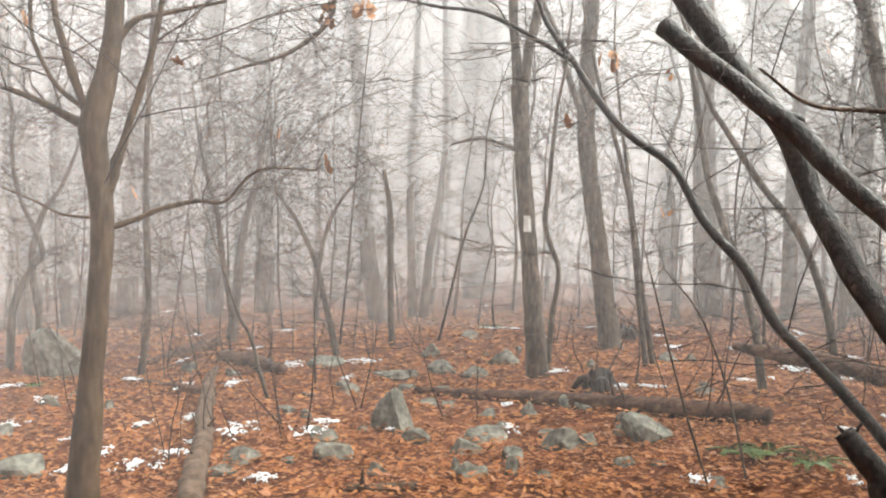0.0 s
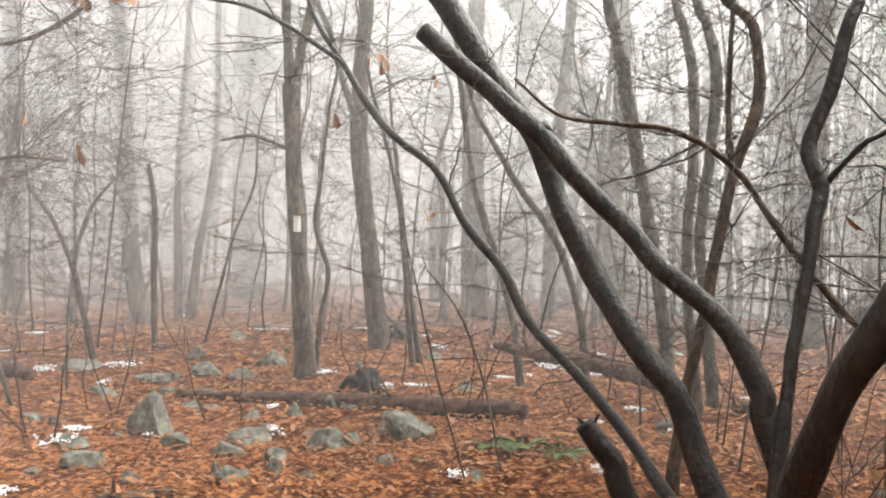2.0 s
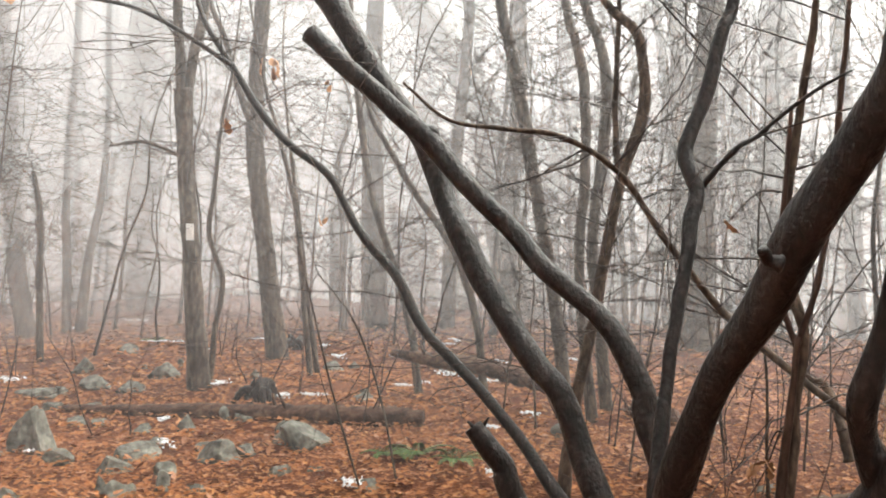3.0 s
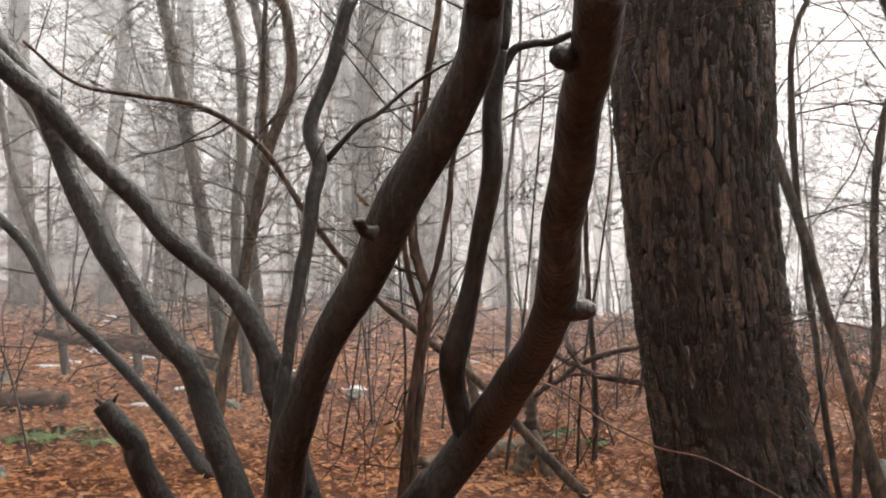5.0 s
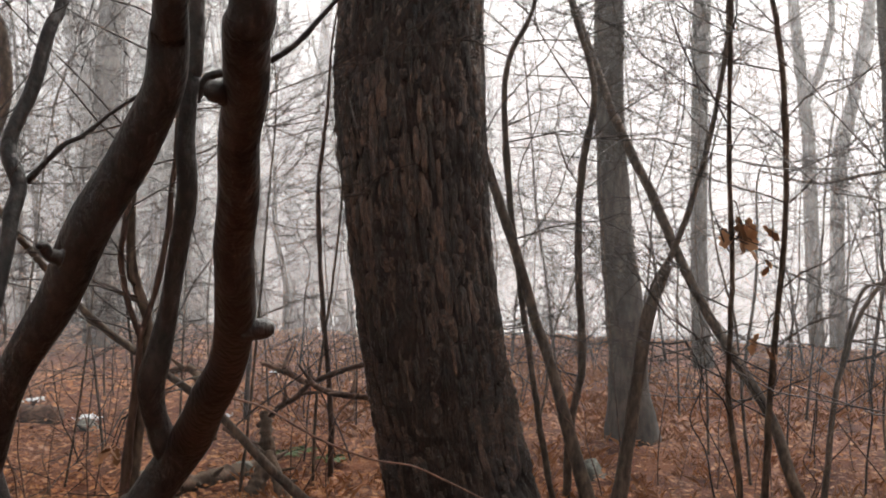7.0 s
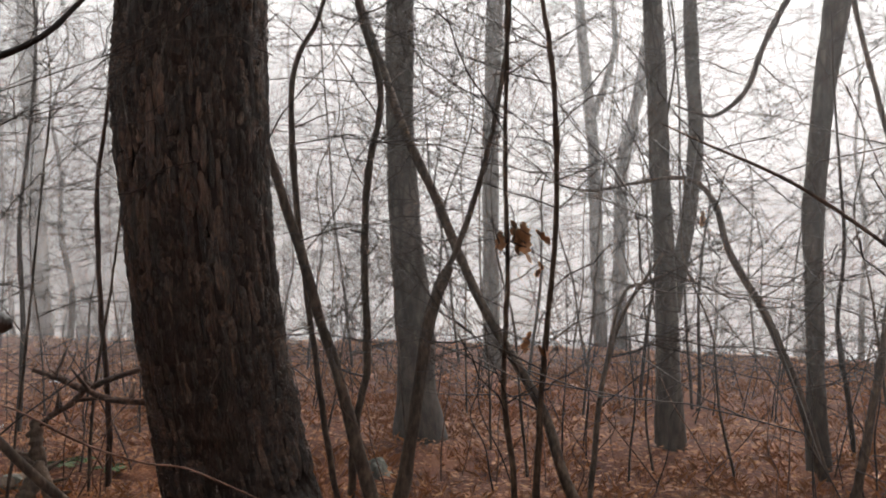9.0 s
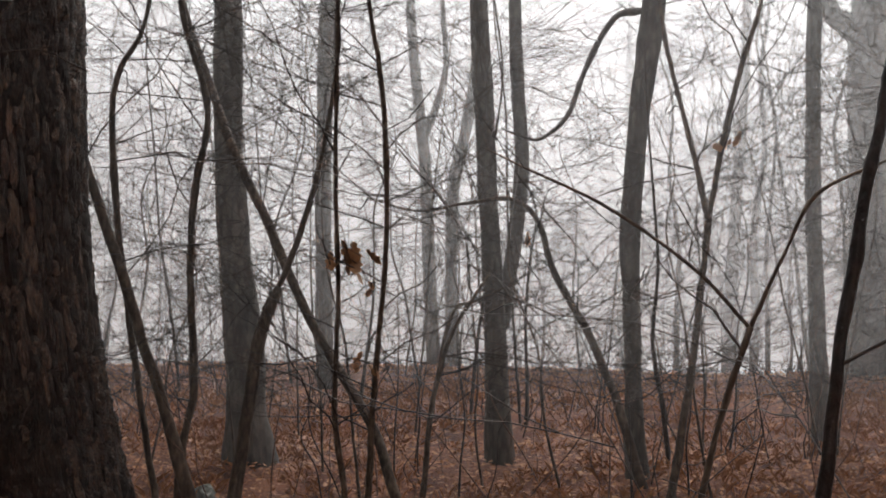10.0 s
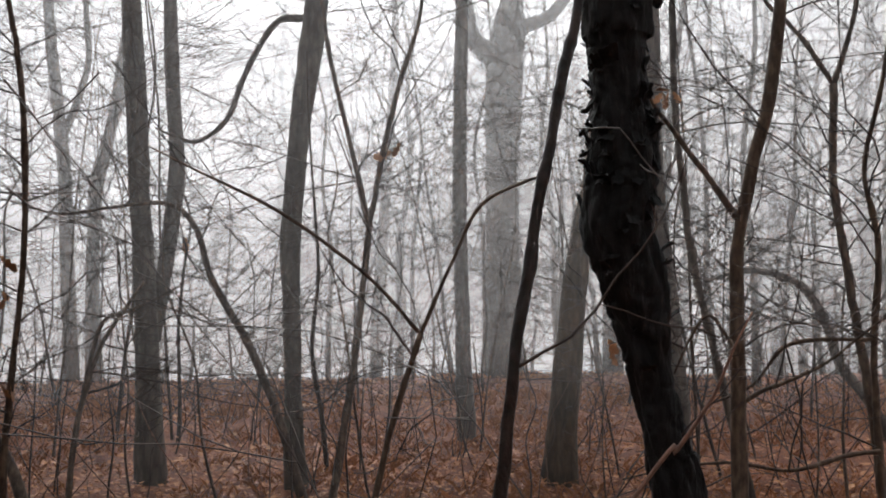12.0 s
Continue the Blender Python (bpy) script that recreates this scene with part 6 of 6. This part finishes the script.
def brushwood():
    """Thin red-brown shoots in the tangle behind the dark stems and along the slope."""
    rng = np.random.default_rng(59)
    for k in range(34):
        turn = -30 - 20 * rng.random() if k < 14 else -52 - 58 * (k - 14 + rng.random()) / 20
        far = rng.uniform(5.4, 8.2)
        x, y = polar(turn, far)
        sh = thing("bare_shrub", "tangle of thin leafless red-brown shoots", "shrub", "bare shrubs")
        for _ in range(2):
            stem(sh, "shoot", SHOOT, wild_curve(rng, x + rng.normal(0, 0.12), y + rng.normal(0, 0.12), rng.uniform(0.5, 1.7), rng.uniform(0.003, 0.006), 0.35, 0.07), twigs=0.25, reach=0.5)


def dead_grass():
    """Low tufts of fine dead grass on the slope."""
    rng = np.random.default_rng(77)
    tufts, each = 5200, 13
    turn, far = np.radians(rng.uniform(-124, -42, tufts)), np.sqrt(rng.uniform(30, 250, tufts))
    tx, ty = 0.2 - far * np.sin(turn), -0.2 + far * np.cos(turn)
    thick = np.array([0.5 + noise.noise((a * 0.55, e * 0.55, 8)) for a, e in zip(tx, ty)])
    keep = rng.random(tufts) < np.clip(thick * 1.3, 0.1, 1)
    tx, ty, far = (np.repeat(q[keep], each) for q in (tx, ty, far))
    n = len(tx)
    x, y = tx + rng.normal(0, 0.06, n), ty + rng.normal(0, 0.06, n)
    z = np.array([ground_z(a, e) + 0.035 * noise.noise((a * 1.3, e * 1.3, 0)) for a, e in zip(x, y)])
    h, a = rng.uniform(0.03, 0.1, n), rng.uniform(0, 6.28, n)
    w, lean = 0.0007 + 0.00008 * far, rng.normal(0, 0.03, (n, 2))
    dx, dy = np.cos(a) * w, np.sin(a) * w
    v = np.stack([np.stack([x - dx, y - dy, z - 0.01], -1), np.stack([x + dx, y + dy, z - 0.01], -1),
                  np.stack([x + dx * 0.7 + lean[:, 0] * 0.5, y + dy * 0.7 + lean[:, 1] * 0.5, z + h * 0.6], -1),
                  np.stack([x + lean[:, 0] * 1.5, y + lean[:, 1] * 1.5, z + h], -1)], 1).reshape(-1, 3)
    s = Shape()
    s.add(v, np.arange(4 * n).reshape(n, 4))
    tagged(new("dead_grass", s.mesh("dead_grass", STRAW)), "tufts of red-brown dead grass on the slope", "grass", kind="stuff")


def thicket():
    """Crowded thin saplings behind the dark stems and at the edge of the clearing."""
    rng = np.random.default_rng(93)
    for k in range(60):
        if k < 18:
            turn, far = -20 - 32 * (k + rng.random()) / 18, rng.uniform(5.6, 10.5)
        elif k < 34:
            turn, far = 6 + 23 * (k - 18 + rng.random()) / 16, rng.uniform(9.5, 14)
        elif k < 54:
            turn, far = -56 - 60 * (k - 34 + rng.random()) / 20, rng.uniform(5.6, 9)
        else:
            turn, far = -104 - 26 * (k - 54 + rng.random()) / 6, rng.uniform(5.5, 9)
        x, y = polar(turn, far)
        tr = thing("understorey_sapling", "thin bare sapling in a crowded thicket", "tree", "understorey saplings")
        stem(tr, "trunk", GREY if turn > 0 else SAPLING, wild_curve(rng, x, y, rng.uniform(2.2, 4.4), rng.uniform(0.006, 0.012), 0.13, 0.07), twigs=0.85)


def scatter():
    """Small half-buried stones and flecks of snow over the stony clearing."""
    rng = np.random.default_rng(203)
    for k in range(34):
        x, y = polar(rng.uniform(-14, 16), rng.uniform(6.3, 12.5))
        rock(x, y, rng.uniform(0.08, 0.22), rng.uniform(0.04, 0.11), 300 + k, label="small half-buried grey stone in fallen leaves")
    for k in range(30):
        x, y = polar(rng.uniform(-34, 24), rng.uniform(7.5, 16))
        snow_patch(x, y, rng.uniform(0.12, 0.3), rng.uniform(0.2, 0.5), 400 + k)


def brow_brush():
    """Fine leafless brush along the brow of the slope, softening its edge."""
    rng = np.random.default_rng(29)
    s = Shape()
    for k in range(430):
        turn, far = rng.uniform(-128, -44), rng.uniform(8.5, 16)
        x, y = polar(turn, far)
        c = spline(wild_curve(rng, x, y, rng.uniform(0.25, 1.3), rng.uniform(0.003, 0.006), 0.25, 0.05), 2)
        whip(s, c, 3)
        twig_spray(s, c, rng, 1.1, 1, 0.15, 0.45, 0.05, 3, 1, 0.0, 0.6)
    tagged(new("brow_brush", s.mesh("brow_brush", TWIG)), "low leafless brush along the brow", "brush", kind="stuff")


scatter()
understorey()
thicket()
brow_brush()
shrubs()
brushwood()
dead_grass()
far_woods()


# ---- fallen leaves ----
def leaf_litter():
    rng = np.random.default_rng(23)
    bands = [(0.5, 5.0, 50, 0.08, 180), (5.0, 8.0, 700, 0.048, 100), (8.0, 12.0, 300, 0.068, 95), (12.0, 20.0, 70, 0.1, 90)]
    vs, fs, n0 = [], [], 0
    t = np.array([0.0, 0.45, 1.0])
    w = np.array([0.06, 0.29, 0.03])
    face = []
    for k in range(2):
        for j in (0, 1):
            face.append((3 * k + j, 3 * k + j + 1, 3 * k + j + 4, 3 * k + j + 3))
    face = np.array(face)
    for lo, hi, dens, size, half in bands:
        n = int(dens * radians(2 * half) / 2 * (hi * hi - lo * lo))
        far = np.sqrt(rng.uniform(lo * lo, hi * hi, n))
        turn = np.radians(rng.uniform(-45 - half, -45 + half, n))
        deg = np.degrees(turn)
        keep = (deg > -46 + 8 * np.sin(far * 1.7)) & (rng.random(n) < np.clip(1.0 + (deg + 14) / 60, 0.5, 1)) | (rng.random(n) < 0.42) & (far < 8.5) | (rng.random(n) < 0.2)
        far, turn = far[keep], turn[keep]
        n = len(far)
        x, y = 0.2 - far * np.sin(turn), -0.2 + far * np.cos(turn)
        z = np.array([ground_z(a, b) + 0.035 * noise.noise((a * 1.3, b * 1.3, 0)) for a, b in zip(x, y)])
        ang = rng.uniform(0, 6.28, n)
        size = size * rng.uniform(0.65, 1.3, n)
        pitch, roll, curl, fold = rng.normal(0, 0.19, n), rng.normal(0, 0.19, n), rng.uniform(-0.3, 0.5, n), rng.uniform(-0.1, 0.4, n)
        lu = t[None, :, None] * np.ones((n, 1, 3))
        lw = w[None, :, None] * np.array([-1, 0, 1])[None, None, :] * (1 + 0.25 * rng.normal(0, 1, (n, 3, 1)))
        lh = curl[:, None, None] * (lu - 0.5) ** 2 + fold[:, None, None] * abs(lw) + pitch[:, None, None] * (lu - 0.5) + roll[:, None, None] * lw
        lu, lw, lh = lu * size[:, None, None], lw * size[:, None, None], lh * size[:, None, None]
        ca, sa = np.cos(ang)[:, None, None], np.sin(ang)[:, None, None]
        px, py = x[:, None, None] + lu * ca - lw * sa, y[:, None, None] + lu * sa + lw * ca
        pz = z[:, None, None] + 0.022 + rng.uniform(0, 0.02, n)[:, None, None] + lh
        vs.append(np.stack([px, py, pz], -1).reshape(-1, 3))
        fs.append((face[None] + (n0 + 9 * np.arange(n))[:, None, None]).reshape(-1, 4))
        n0 += 9 * n
    s = Shape()
    s.add(np.concatenate(vs), np.concatenate(fs))
    litter = tagged(new("leaf_litter", s.mesh("leaf_litter", LEAF, False)), "carpet of wet orange-brown fallen oak leaves", "leaves", kind="stuff")
    kinds = []
    for k in range(6):
        s = Shape()
        s.add(*leaf_blade(np.array([-0.06, 0, 0.0]), np.array([1.0, 0, 0.1]), np.array([0, 0, 1.0]), 0.08, rng))
        kinds.append(s.mesh("leaf", LOOSE))
    for k in range(300):
        far, turn = rng.uniform(5.2, 8.0), rng.uniform(-32, 24)
        x, y = polar(turn, far)
        ob = new("leaf", kinds[k % 6])
        ob.location = (x, y, ground_z(x, y) + 0.035 * noise.noise((x * 1.3, y * 1.3, 0)) + 0.06)
        ob.rotation_euler = (rng.normal(0, 0.3), rng.normal(0, 0.3), rng.uniform(0, 6.28))
        ob.parent = litter


leaf_litter()
